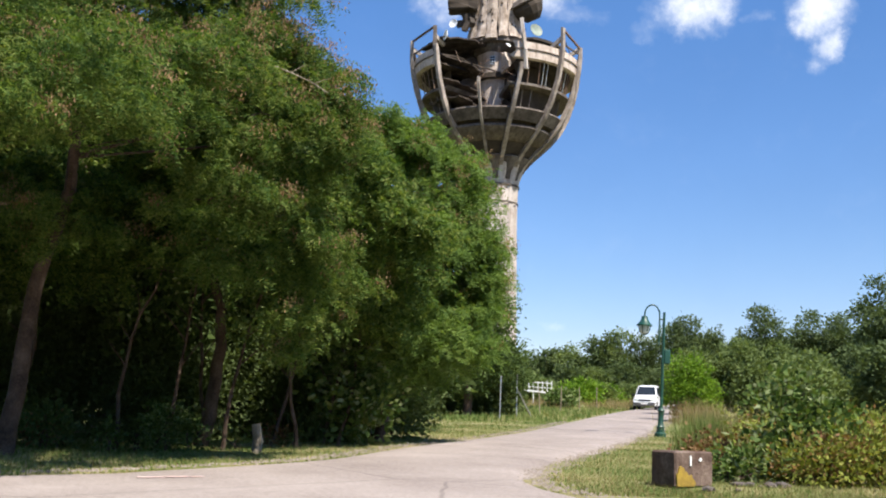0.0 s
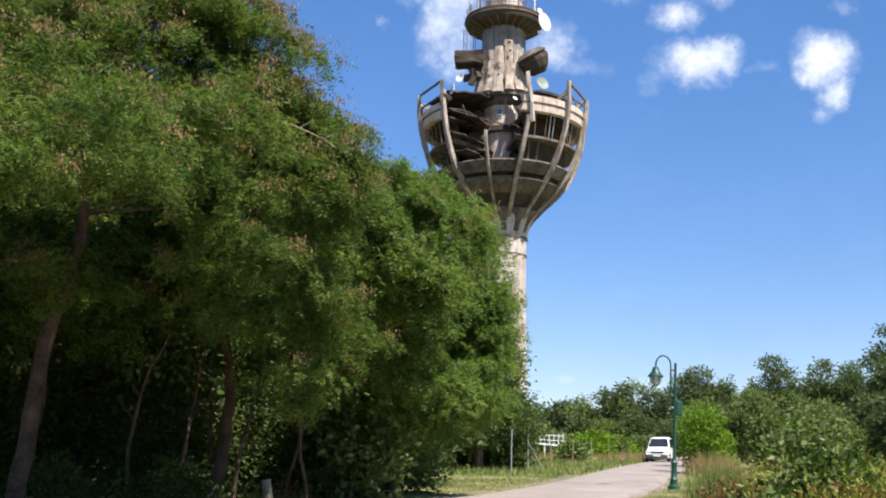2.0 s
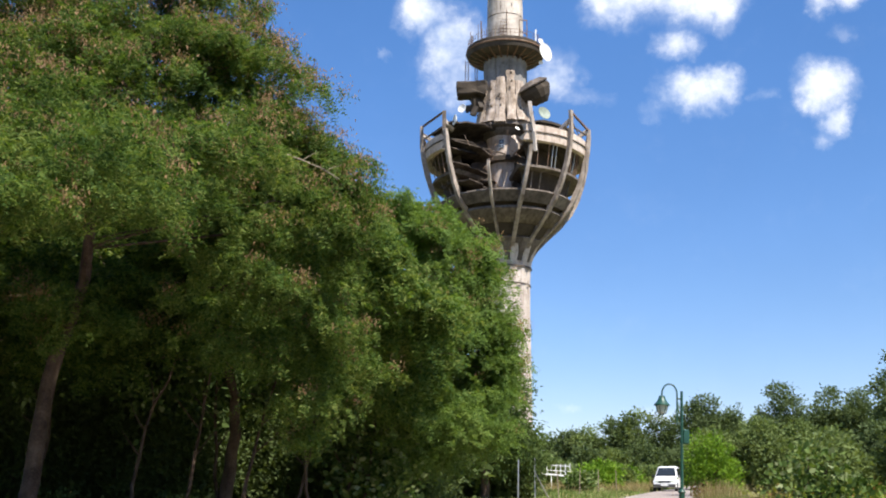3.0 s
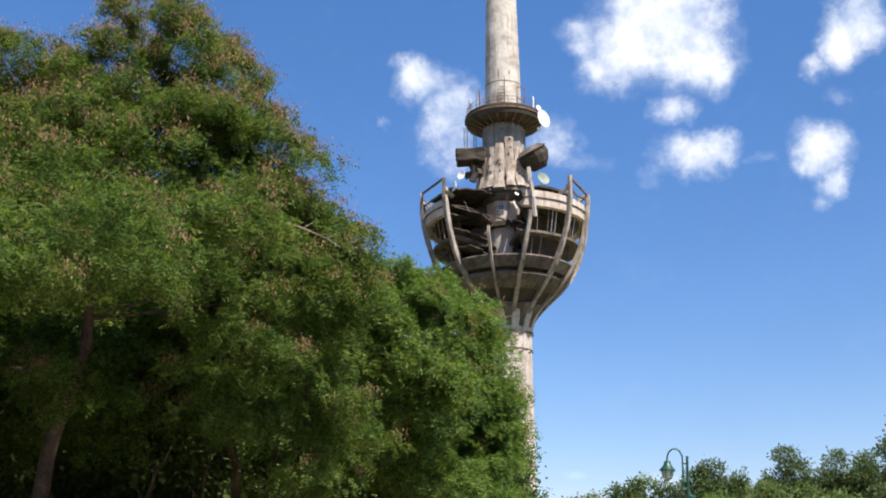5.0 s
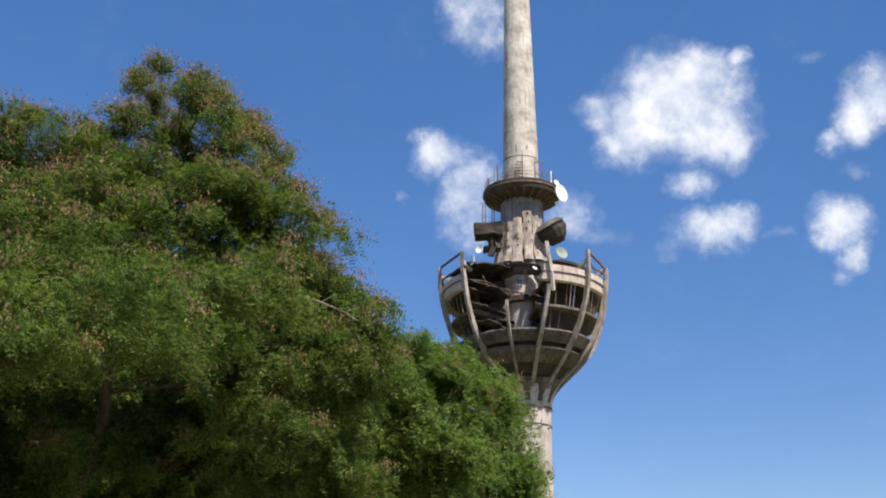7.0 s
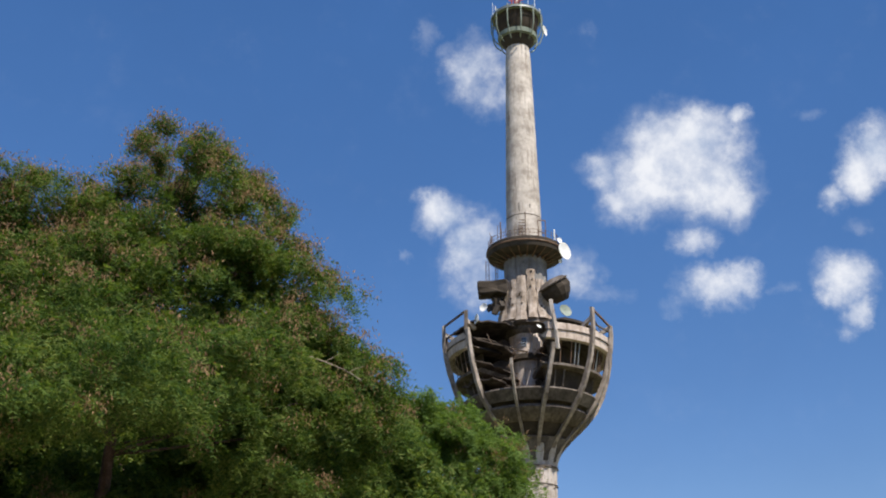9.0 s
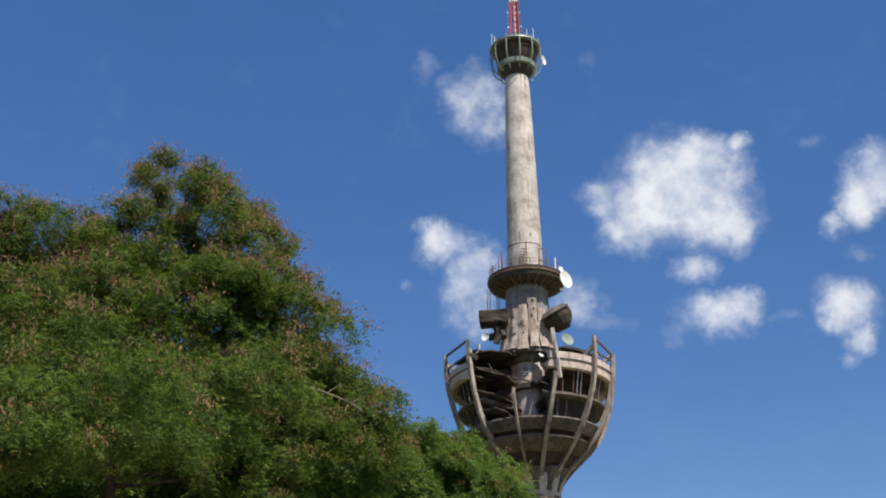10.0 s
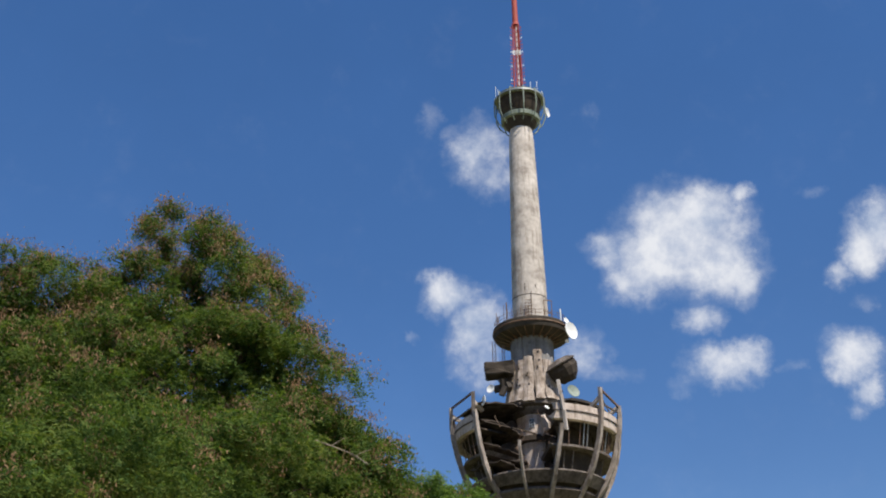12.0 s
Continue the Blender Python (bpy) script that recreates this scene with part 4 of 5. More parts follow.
MIDDLE = [(-5.2, 20.2, 10.1, .7), (-7.0, 20.0, 10.0, .9), (-8.8, 19.8, 10.0, .95), (-10.4, 20, 10.6, 1.2), (-11.8, 20.2, 9.8, 1.4), (-4.3, 20.3, 9.2, .7), (-5.9, 19.2, 9.0, 1.1), (-7.8, 18.8, 8.9, 1.25), (-9.8, 18.8, 8.8, 1.3),
          (-3.4, 20.4, 8.6, .6), (-2.7, 20.6, 7.9, .5), (-2.2, 20.8, 7.2, .5), (-4.6, 19.2, 8.1, .95), (-6.4, 18.0, 7.8, 1.15), (-8.2, 17.4, 7.5, 1.2), (-11.6, 18.8, 7.9, 1.4), (-3.4, 19.8, 7.2, .8)]
OVERHANG = [(-4.7, 16.4, 7.0, .75), (-6.0, 15.6, 6.7, .85), (-7.3, 15.2, 6.5, .9), (-3.6, 17.4, 7.0, .6), (-5.0, 15.0, 6.2, .6), (-6.3, 14.4, 6.0, .7), (-7.8, 15.0, 5.9, .7), (-9.4, 15.8, 6.2, .8)]
FILL = [(-4.6, 19.3, 9.6, .55), (-5.6, 19.0, 10.0, .6), (-3.9, 19.6, 8.9, .5), (-6.8, 19.0, 10.2, .55),
        (-6.3, 20.6, 10.7, .6), (-5.2, 20.6, 10.9, .55), (-7.6, 20.5, 10.7, .6), (-8.6, 20.4, 10.9, .6), (-4.6, 20.7, 10.1, .55), (-9.4, 20.3, 11.0, .6), (-3.20, 20.4, 9.27, 0.42), (-2.90, 20.4, 8.73, 0.45), (-2.56, 20.4, 8.38, 0.45), (-2.11, 20.4, 7.92, 0.42), (-3.46, 20.4, 8.74, 0.60), (-2.99, 20.4, 8.05, 0.60), (-1.78, 20.4, 7.53, 0.35),
        (-8.2, 20.3, 11.5, .3), (-7.8, 20.3, 11.4, .35)]
LOW = [(-5.0, 18.4, 7.0, .8), (-6.6, 17.4, 6.9, .7), (-2.7, 20.6, 6.3, .7), (-4.0, 19.8, 6.2, .75), (-9.6, 18.2, 6.8, .9), (-3.1, 21.3, 5.3, .8), (-2.3, 22.0, 4.6, .7), (-4.5, 21.5, 5.0, .7), (-13.0, 20.5, 6.3, 1.5),
       (-7.4, 21.5, 5.6, .9), (-11.0, 20.8, 5.6, 1.2), (-2.9, 22.6, 3.6, .6)]
tree("locust_tree", (-8.5, 22.2, 0.84), [(x, 20.0 + 0.7 * math.sin(3.1 * x + 2.3 * z), z, r) for x, z, r in SPIKE + SHOULDER + CREST + UPPER] + FILL + MIDDLE + OVERHANG + LOW,
     "tall locust tree with rust-brown seed pods leaning over the road", LOCUST, density=4.2, each=7, spread=0.46, leaf=0.048, length=0.21,
     trunk=0.165, lean=(0.95, -0.2), fork=0.42, pods=0.44, group="roadside trees")
tree("locust_tree", (-1.6, 30.5, 1.16), [
    (-1.35, 30, 10.14, 0.45), (-1.75, 30, 9.58, 0.50), (-0.89, 30, 9.57, 0.50), (-0.27, 30, 9.09, 0.50), (0.18, 30, 8.62, 0.50), (-1.75, 30, 9.8, .5), (-1.15, 30, 9.5, .5), (-1.55, 30, 9.4, .7), (-.55, 30, 9.1, .6), (-1.9, 30.3, 8.4, 1.2), (-.2, 30, 8.2, .9), (.35, 30, 8.0, .5), (.45, 30, 7.2, .75), (.65, 30, 7.1, .5), (-.6, 30, 6.9, 1.4), (-2.4, 30, 6.6, 1.6), (.6, 30, 6.1, .7), (.85, 30, 6.0, .5),
    (.25, 29.9, 5.4, 1.0), (.8, 30, 4.7, .7), (-1.2, 29.6, 4.9, 1.3), (.6, 29.9, 3.9, .8), (-.4, 29.5, 3.6, 1.0), (-2.4, 29.4, 4.2, 1.2)],
    "young locust tree with light feathery leaves by the verge", LOCUST_B, density=4.6, each=6, spread=0.46, leaf=0.062, length=0.24,
    trunk=0.14, lean=(0.5, 0), fork=0.3, pods=0.16, group="roadside trees")
tree("locust_tree", (-5.6, 26.6, 1.0), [
    (-2.5, 25.2, 7.3, 1.2), (-4.4, 25, 8.4, 1.6), (-6.5, 25.5, 9.0, 1.9), (-9.0, 25.5, 9.0, 2.0), (-11.6, 25.5, 8.4, 2.0), (-1.7, 26, 6.2, 1.1), (-3.2, 25.5, 5.6, 1.4), (-5.4, 25, 6.6, 1.7),
    (-7.8, 25, 6.6, 1.8), (-10.4, 25, 6.4, 1.8), (-13, 25, 6.5, 1.9), (-14.5, 26, 8.5, 2.2), (-15.5, 25, 5.6, 2.0), (-0.9, 27, 5.4, 1.0), (-2.2, 26.5, 4.6, 1.0)],
    "shaded locust tree in the second row of the grove", LOCUST, density=1.7, each=6, spread=0.6, leaf=0.085, length=0.28, trunk=0.16, lean=(0.3, 0), fork=0.4, group="roadside trees")
# bare dead branch that catches the sun in the crown of the big locust
ob = thing("dead_branch", (-2.81, 17.2, 7.26), "bleached dead branch caught in the locust crown", "branch")
bm = bmesh.new()
stem = limb(bm, (0, 0, 0), (0.89, 0.0, -0.42), 0.014, 0.005, 0.05, 7, 6)
for k, (dx, dz) in ((2, (.22, .16)), (4, (.30, -.20)), (5, (.26, .12))):
    limb(bm, stem[k], stem[k] + Vector((dx, 0.05, dz)), 0.007, 0.003, 0.08, 4, 5)
part("stem", bm, WOOD_GREY, ob)
tree("maple_tree", (1.4, 57.5, 2.18), [(x * 1.24, y * 1.24, 1.6 + (z - 1.6) * 1.24, r * 1.24) for x, y, z, r in (
    (0.8, 46.5, 8.3, 1.2), (1.4, 46.5, 7.1, 1.0), (1.9, 46.3, 6.0, .95), (2.5, 46.5, 5.0, .9), (2.85, 46.3, 4.1, .9), (1.2, 46, 6.6, 1.7), (1.0, 46, 4.7, 1.8), (-.8, 46, 5.5, 2.0), (-1.4, 45.6, 4.4, 1.5))],
    "dark green maple tree behind the fence posts", MAPLE, "blade", 20.0, 18, 0.24, 0.17, group="roadside trees", inner=0.6)
# the dark grove behind
GROVE = [(-16, 30, 10.5), (-12, 31.5, 11.5), (-8.6, 31, 12.0), (-5.4, 32, 11.0), (-3.4, 35.5, 10.0), (-13.8, 38, 13), (-8.6, 39, 13.5), (-4.6, 41, 10.5), (-18, 36, 13), (-2.6, 38.5, 8.0)]
for k, (x, y, h) in enumerate(GROVE):
    z = ground_z(x, y)
    lobes = [(x + random.uniform(-1.8, 1.8), y + random.uniform(-1.2, 1.2), z + h * s, random.uniform(1.7, 2.4)) for s in (0.30, 0.36, 0.45, 0.52, 0.62, 0.70, 0.80)] + [(x, y, z + h * 0.9, 1.2)]
    tree("woodland_tree", (x, y, z), lobes, "slender dark woodland tree in the shaded grove", WOODS if k % 2 else MAPLE, "blade", 9.0, 18, 0.30, 0.26,
         trunk=random.uniform(0.11, 0.17), lean=(random.uniform(-.6, .6), 0), fork=0.4, group="grove trees", inner=0.4, limbs=k < 6)
# bare slender stems of the thicket
for k, (x, y, h, lx) in enumerate(((-6.1, 25.4, 4.2, .5), (-5.5, 27.0, 4.6, -.3), (-4.9, 25.8, 4.2, .9), (-4.1, 28.0, 3.6, .6), (-3.4, 27.0, 3.6, -.4), (-2.9, 28.6, 3.2, .7), (-2.55, 28.4, 3.0, .5), (-7.1, 24.9, 4.0, .8), (-1.9, 31.4, 2.6, .4), (-9.6, 25.2, 5.0, .4))):
    bm = bmesh.new()
    ob = thing("sapling", (x, y, ground_z(x, y)), "thin leaning sapling stem in the shaded thicket", "tree", "thicket saplings")
    p = limb(bm, (0, 0, -0.1), (lx, 0.1, h), 0.055, 0.02, 0.06, 7, 7)
    for q in p[3:6]:
        limb(bm, q, q + Vector((random.uniform(-.8, .8), random.uniform(-.5, .5), random.uniform(.3, .9))), 0.02, 0.008, 0.1, 4, 5)
    part("stem", bm, BARK, ob)
    c = np.array([p[-1], p[-2], p[-3]]) + rng.normal(size=(3, 3)) * 0.2
    pp, dd = scatter(c, unit(rng.normal(size=(3, 3))), 60, 0.35, 0.2)
    tagged(quads("foliage", blades(pp, dd, 0.14, 0.6), SHRUB, ob), kind="stuff")


def shrub(name, base, lobes, label, material, leaf, per=16, each=14, spread=0.16, group="", width=0.62, stems=5, far=False):
    ob = thing(name, base, label, "bush", group)
    local = [(l[0] - base[0], l[1] - base[1], l[2] - base[2], *l[3:]) for l in lobes]
    bm = bmesh.new()
    for l in local[:stems]:
        limb(bm, (random.uniform(-.15, .15), random.uniform(-.15, .15), -0.05), l[:3], 0.03, 0.010, 0.1, 5, 5)
    part("branchwork", bm, BARK, ob)
    c, w = clumps(local, per, spread, 0.35)
    keep = c[:, 2] > 0.02
    p, d = scatter(c[keep], w[keep], each, spread, -0.1)
    p[:, 2] = np.maximum(p[:, 2], 0.02)
    co = slivers(p, d, leaf, width) if far else blades(p, d, leaf, width)
    tagged(quads("foliage", co, material, ob, tris=far), kind="stuff")
    return ob


# undergrowth along the shaded verge
for k in range(21):
    x = -13.5 + k * 0.52 + random.uniform(-.3, .3)
    y = 24.0 + max(0.0, (x + 6)) * 1.1 + random.uniform(-.4, 1.6)
    z = ground_z(x, y)
    h = random.uniform(0.25, 0.65) if k % 5 else random.uniform(0.8, 1.1)
    shrub("undergrowth", (x, y, z), [(x, y, z + h * 0.5, h * 0.6), (x + random.uniform(-.4, .4), y, z + h * 0.8, h * 0.42)],
          "low leafy undergrowth at the foot of the trees", (SHRUB, MAPLE, WOODS)[k % 3] if k % 9 else DRYLEAF, 0.09, 14, 12, 0.14, "verge undergrowth")
for k in range(34):
    x = -21 + (k % 17) * 1.2 + random.uniform(-.4, .4)
    y = (29.5 if k < 17 else 34.5) + random.uniform(-.8, .8) + max(0.0, x + 7) * 0.55
    z = ground_z(x, y)
    h = random.uniform(2.6, 3.8) if x < -4 else random.uniform(1.8, 2.6)
    shrub("thicket", (x, y, z), [(x, y, z + h * .25, 1.0), (x + .3, y, z + h * .55, 1.0), (x - .3, y + .3, z + h * .8, .9)], "tall dense thicket in the shade of the grove", WOODS, 0.13, 10, 18, 0.22, "grove thicket", far=True)
for k in range(7):
    x, y = -2.2 + k * 0.95, 60.5 + random.uniform(-.6, .6)
    z = ground_z(x, y)
    shrub("thicket", (x, y, z), [(x, y, z + .8, 1.0), (x + .2, y, z + 1.9, 1.0), (x - .2, y, z + 2.9, .9)], "tall dense thicket in the shade of the grove", WOODS, 0.22, 12, 12, 0.22, "grove thicket", far=True)
# pale elder bush half lit at the edge of the grove
shrub("elder_bush", (-2.2, 29.2, 1.1), [(-2.0, 29, 3.2, .8), (-2.5, 28.8, 2.5, .7), (-1.6, 28.8, 2.2, .6), (-2.9, 28.9, 3.4, .6), (-2.2, 29, 1.6, .7)],
      "broad-leaved elder bush catching light under the trees", SHRUB, 0.2, 12, 9, 0.2)

# ---- right-hand side ----
shrub("tree_of_heaven_bush", (6.9, 21.6, 0.82), [
    (6.25, 21.5, 2.25, .26), (6.65, 21.7, 2.55, .26), (7.05, 21.6, 2.45, .30), (6.45, 21.3, 1.85, .32), (6.95, 21.4, 1.95, .36), (7.45, 21.7, 2.25, .28), (7.8, 21.7, 2.0, .24), (6.2, 21.2, 1.45, .26), (6.6, 21.1, 1.35, .34), (7.35, 21.2, 1.55, .36), (5.75, 20.9, 1.05, .24), (6.85, 21.9, 2.8, .14), (7.7, 21.3, 1.6, .26)],
    "big shrub with broad pale-backed leaves and brown twigs", SHRUB, 0.15, 17, 7, 0.15, stems=13)
shrub("shrub", (5.35, 20.6, 0.8), [(5.3, 20.6, 1.1, .35), (5.7, 20.5, 1.0, .4), (5.1, 20.8, .95, .25), (6.1, 20.5, 1.05, .35)], "dark low shrub beside the concrete block", SHRUB, 0.12, 16, 9, 0.13)
for k in range(9):
    x, y = 6.7 + (k % 3) * 0.95 + random.uniform(-.2, .2), 20.2 + (k // 3) * 1.5
    z = ground_z(x, y)
    h = 0.55 + 0.22 * (k // 3) + 0.10 * (k % 3)
    shrub("bramble_bush", (x, y, z), [(x, y, z + h * .55, .65, .8), (x + .5, y + .2, z + h * .7, .5, .8), (x - .4, y, z + h * .4, .5, .7)],
          "tangled bramble bush with reddish and yellow-green leaves", BRAMBLE, 0.10, 15, 10, 0.14, "bramble bank")
for k in range(6):
    x, y = 7.6 + k * 1.0, 26 + random.uniform(-1.0, 2.0)
    z = ground_z(x, y)
    shrub("bramble_bush", (x, y, z), [(x, y, z + .5, .7), (x + .6, y, z + .75, .6)], "tangled bramble bush with reddish and yellow-green leaves", BRAMBLE, 0.12, 10, 9, 0.18, "bramble bank")
for k, (x, y, h) in enumerate(((5.3, 22.2, .5), (5.0, 21.9, .4), (5.4, 23.5, .6), (6.95, 20.3, .7), (6.3, 20.3, .35))):
    z = ground_z(x, y)
    shrub("dry_shrub", (x, y, z), [(x, y, z + h * .6, h * .6), (x + .3, y, z + h * .9, h * .45)], "withered brown-leaved shrub in the grass", DRYLEAF, 0.10, 16, 8, 0.12, "dry shrubs")
tree("young_tree", (13.0, 58.5, 2.22), [(12.7, 58, 5.1, .75), (13.3, 58, 4.6, .85), (12.5, 58, 4.1, .8), (13.8, 58, 3.9, .75), (13.1, 57.8, 3.6, .9), (12.3, 58, 3.4, .55), (14.1, 58, 3.2, .5)],
     "small bright green young tree at the roadside", BRIGHT, "blade", 26.0, 14, 0.16, 0.16, trunk=0.05, fork=0.3)
shrub("dry_shrub", (12.6, 57.8, 2.2), [(12.4, 57.8, 2.7, .4), (12.9, 57.6, 2.7, .45)], "withered brown-leaved shrub in the grass", DRYLEAF, 0.14, 14, 8, 0.15, "dry shrubs")

FAR = [  # x, y, height, width, kind
    (20.6, 92.8, 7.8, 4.1, 0), (22.7, 92.3, 6.8, 3.4, 0), (25.5, 88.4, 8.6, 3.7, 0), (19.0, 69.4, 4.8, 3.1, 1), (21.0, 68.9, 4.6, 2.9, 1), (30.3, 91.1, 8.4, 3.4, 0), (32.4, 90.4, 8.2, 3.9, 0),
    (34.3, 89.6, 7.6, 3.4, 0), (19.8, 58.8, 3.6, 3.5, 1), (27.9, 69.6, 9.4, 2.9, 2), (24.6, 65.6, 4.4, 3.2, 0), (29.7, 68.9, 9.7, 3.4, 2), (16.4, 70.1, 4.4, 3.3, 1), (23.9, 57.2, 4.5, 3.5, 0), (24.6, 94.8, 5.7, 3.0, 0)]
for k, (x, y, h, w, m) in enumerate(FAR):
    z = ground_z(x, y)
    w *= 0.5
    lobes = [(x + random.uniform(-.5, .5) * w, y + random.uniform(-1, 1), z + h * t, w * random.uniform(.6, .78)) for t in (.2, .32, .44, .55, .66, .75)] + [(x, y, z + h - w * .45, w * .45)]
    lobes += [(x + sgn * w * .7, y + random.uniform(-.5, .5), z + h * random.uniform(.3, .7), w * .5) for sgn in (-1, 1, -1, 1)]
    tree("woodland_tree", (x, y, z), lobes, ("dark rounded woodland tree", "pale willow-like bushy tree", "dark tall conifer-like tree")[m] + " on the hillside", (HILL, WOODS_B, HILL)[m], "blade", 15.0, 22, 0.24, 0.22,
         trunk=0.14, group="hillside trees", inner=0.3, limbs=False)
EDGE = [  # x, y, height, width
    (7.9, 127.8, 4.1, 4.3), (11.1, 139.6, 5.7, 4.3), (13.9, 139.3, 6.5, 4.3), (16.4, 139.0, 6.9, 4.3), (19.0, 138.7, 7.8, 4.3), (21.0, 138.4, 8.4, 4.3), (22.5, 138.2, 9.0, 4.6), (24.7, 137.8, 8.4, 4.3),
    (27.0, 137.4, 8.1, 4.3), (29.0, 137.0, 8.0, 4.3), (31.0, 136.5, 7.7, 4.3), (14.3, 127.2, 3.7, 5.0), (18.1, 126.7, 3.8, 5.0), (21.9, 126.1, 4.2, 5.0), (24.9, 125.6, 3.9, 5.0), (6.0, 127.9, 3.4, 4.3), (33.4, 136.5, 7.4, 4.6)]
for k, (x, y, h, w) in enumerate(EDGE):
    z = ground_z(x, y)
    w *= 0.5
    lobes = [(x + random.uniform(-.6, .6) * w, y + random.uniform(-1, 1), z + h * t, w * random.uniform(.5, .7)) for t in (.12, .25, .4, .55, .68)] + [(x, y, z + h - w * .4, w * .4)]
    lobes += [(x + sgn * w * .7, y, z + h * random.uniform(.15, .6), w * .5) for sgn in (-1, 1)]
    tree("woodland_tree", (x, y, z), lobes, "rounded tree in the far edge of the woods", HILL if k % 3 else WOODS_B, "blade", 11.0, 14, 0.32, 0.38, trunk=0.18, group="far wood edge", inner=0.6, limbs=False)
for k, (x, y, h, m) in enumerate(((11.3, 96, 2.0, BRIGHT), (12.6, 99, 2.4, BRIGHT), (15.2, 108, 2.2, WOODS_B), (9.2, 84, 1.6, SHRUB), (8.6, 100, 2.6, WOODS_B), (17.2, 112, 1.8, BRIGHT), (20, 118, 2.2, WOODS_B), (10.2, 104, 1.6, WOODS))):
    z = ground_z(x, y)
    shrub("shrub", (x, y, z), [(x, y, z + h * .5, h * .5), (x + h * .35, y, z + h * .4, h * .4), (x - h * .35, y, z + h * .35, h * .35)], "rounded roadside shrub on the grassy slope", m, 0.28, 5, 14, 0.25, "slope shrubs")
# woods that close the place behind the camera and at its sides: one far ring
c = []
for k in range(150):
    a = radians(62 + 236 * k / 150)
    r = 60 + 14 * math.sin(k * 1.7)
    c.append((r * math.sin(a), r * math.cos(a), ground_z(0, r * math.cos(a)) + 4 + 2 * math.sin(k * 2.3), 4.5, 1.3))
cc, ww = clumps(c, 0.35, 1.0, 0.6)
pp, dd = scatter(cc, ww, 9, 0.9, 0.1)
tagged(quads("far_woods", slivers(pp, dd, 1.1, 0.7), WOODS, None, tris=True), "ring of woods round the clearing", "woods", kind="stuff")

c = []
for k in range(170):
    x, y = random.uniform(-70, 0), random.uniform(56, 190)
    if x > -3 and y > 105:
        continue
    c.append((x, y, ground_z(x, y) + 3.2 + random.uniform(-1, 1), random.uniform(3.2, 4.4), 0.9))
cc, ww = clumps(c, 0.4, 1.0, 0.7)
pp, dd = scatter(cc, ww, 9, 0.7, 0.1)
tagged(quads("far_woods", slivers(pp, dd, 0.95, 0.7), WOODS, None, tris=True), "dense woods round the foot of the tower", "woods", kind="stuff")
# ---- grass ----
def edge_x(line, y):
    for (x0, y0), (x1, y1) in zip(line, line[1:]):
        if min(y0, y1) <= y <= max(y0, y1) and y1 != y0:
            return x0 + (x1 - x0) * (y - y0) / (y1 - y0)
    return None


def grass(name, spots, height, material, label, lean=0.35, width=0.035):
    """Loose blades: thin triangles rooted in the ground."""
    n = len(spots)
    z = np.array([ground_z(x, y) + tuft(x, y) for x, y in spots])
    p = np.column_stack([spots, z - 0.02])
    h = (height * rng.uniform(0.45, 1.2, n))[:, None]
    way = unit(rng.normal(size=(n, 3)) * lean * [1, 1, 0] + [0, 0, 1.0])
    side = unit(np.cross(way, rng.normal(size=(n, 3)))) * (width * rng.uniform(0.6, 1.4, n))[:, None]
    co = np.stack([p - side / 2, p + side / 2, p + way * h], 1)
    return tagged(quads(name, co, material, None, label, tris=True), label, "grass", kind="stuff")


def strip(n, inside, x0, x1, y0, y1, bias=1.0):
    out = []
    while len(out) < n:
        x, y = rng.uniform(x0, x1), y0 + (y1 - y0) * rng.random() ** bias
        if inside(x, y):
            out.append((x, y))
    return np.array(out)


def left_verge(x, y):
    e = edge_x(LEFT_EDGE, y)
    return e is not None and e - 7 < x < e - 0.02 + rng.normal() * 0.12


def right_verge(x, y):
    e = edge_x(RIGHT_EDGE[3:], y)
    return e is not None and e + 0.02 + abs(rng.normal()) * 0.25 < x < e + 8 and x < 14


grass("verge_grass", strip(42000, left_verge, -14, 6, 18, 60, 1.4), 0.13, GRASS, "short green and straw grass along the verge", width=0.016)
grass("verge_grass", strip(42000, right_verge, 1.5, 10, 17.2, 45, 1.5), 0.10, GRASS, "short green and straw grass along the verge", width=0.013)
grass("dry_grass", strip(9000, right_verge, 1.5, 9, 17.2, 40, 1.8), 0.13, STRAW, "dry straw-coloured grass", width=0.012)
grass("dry_grass", strip(3500, left_verge, -10, 6, 19, 45, 1.3), 0.14, STRAW, "dry straw-coloured grass", width=0.018)
far_spots = np.array([(x, y) for x, y in zip(rng.uniform(-2, 22, 30000), rng.uniform(50, 130, 30000)) if (edge_x(LEFT_EDGE, y) or 0) - 0.1 > x])
grass("meadow_grass", far_spots, 0.32, GRASS, "meadow grass on the slope", width=0.07)
grass("meadow_straw", far_spots[(far_spots[:, 1] > 82) & (rng.random(len(far_spots)) < 0.6)] + 0.05, 0.8, STRAW, "tall dry meadow stalks", width=0.05)
tall = np.column_stack([rng.normal(6.75, 0.30, 2600), rng.normal(28.2, 0.8, 2600)])
grass("tall_grass", tall, 1.05, GRASS, "tall grass beside the lamp", 0.22, 0.022)
grass("tall_straw", np.column_stack([rng.normal(7.3, 0.4, 700), rng.normal(27.6, 0.7, 700)]), 1.2, STRAW, "tall straw stalks", 0.16, 0.018)
grass("tall_straw", np.column_stack([rng.normal(12.6, 0.6, 700), rng.normal(54, 1.2, 700)]), 1.2, STRAW, "tall straw stalks", 0.2, 0.04)


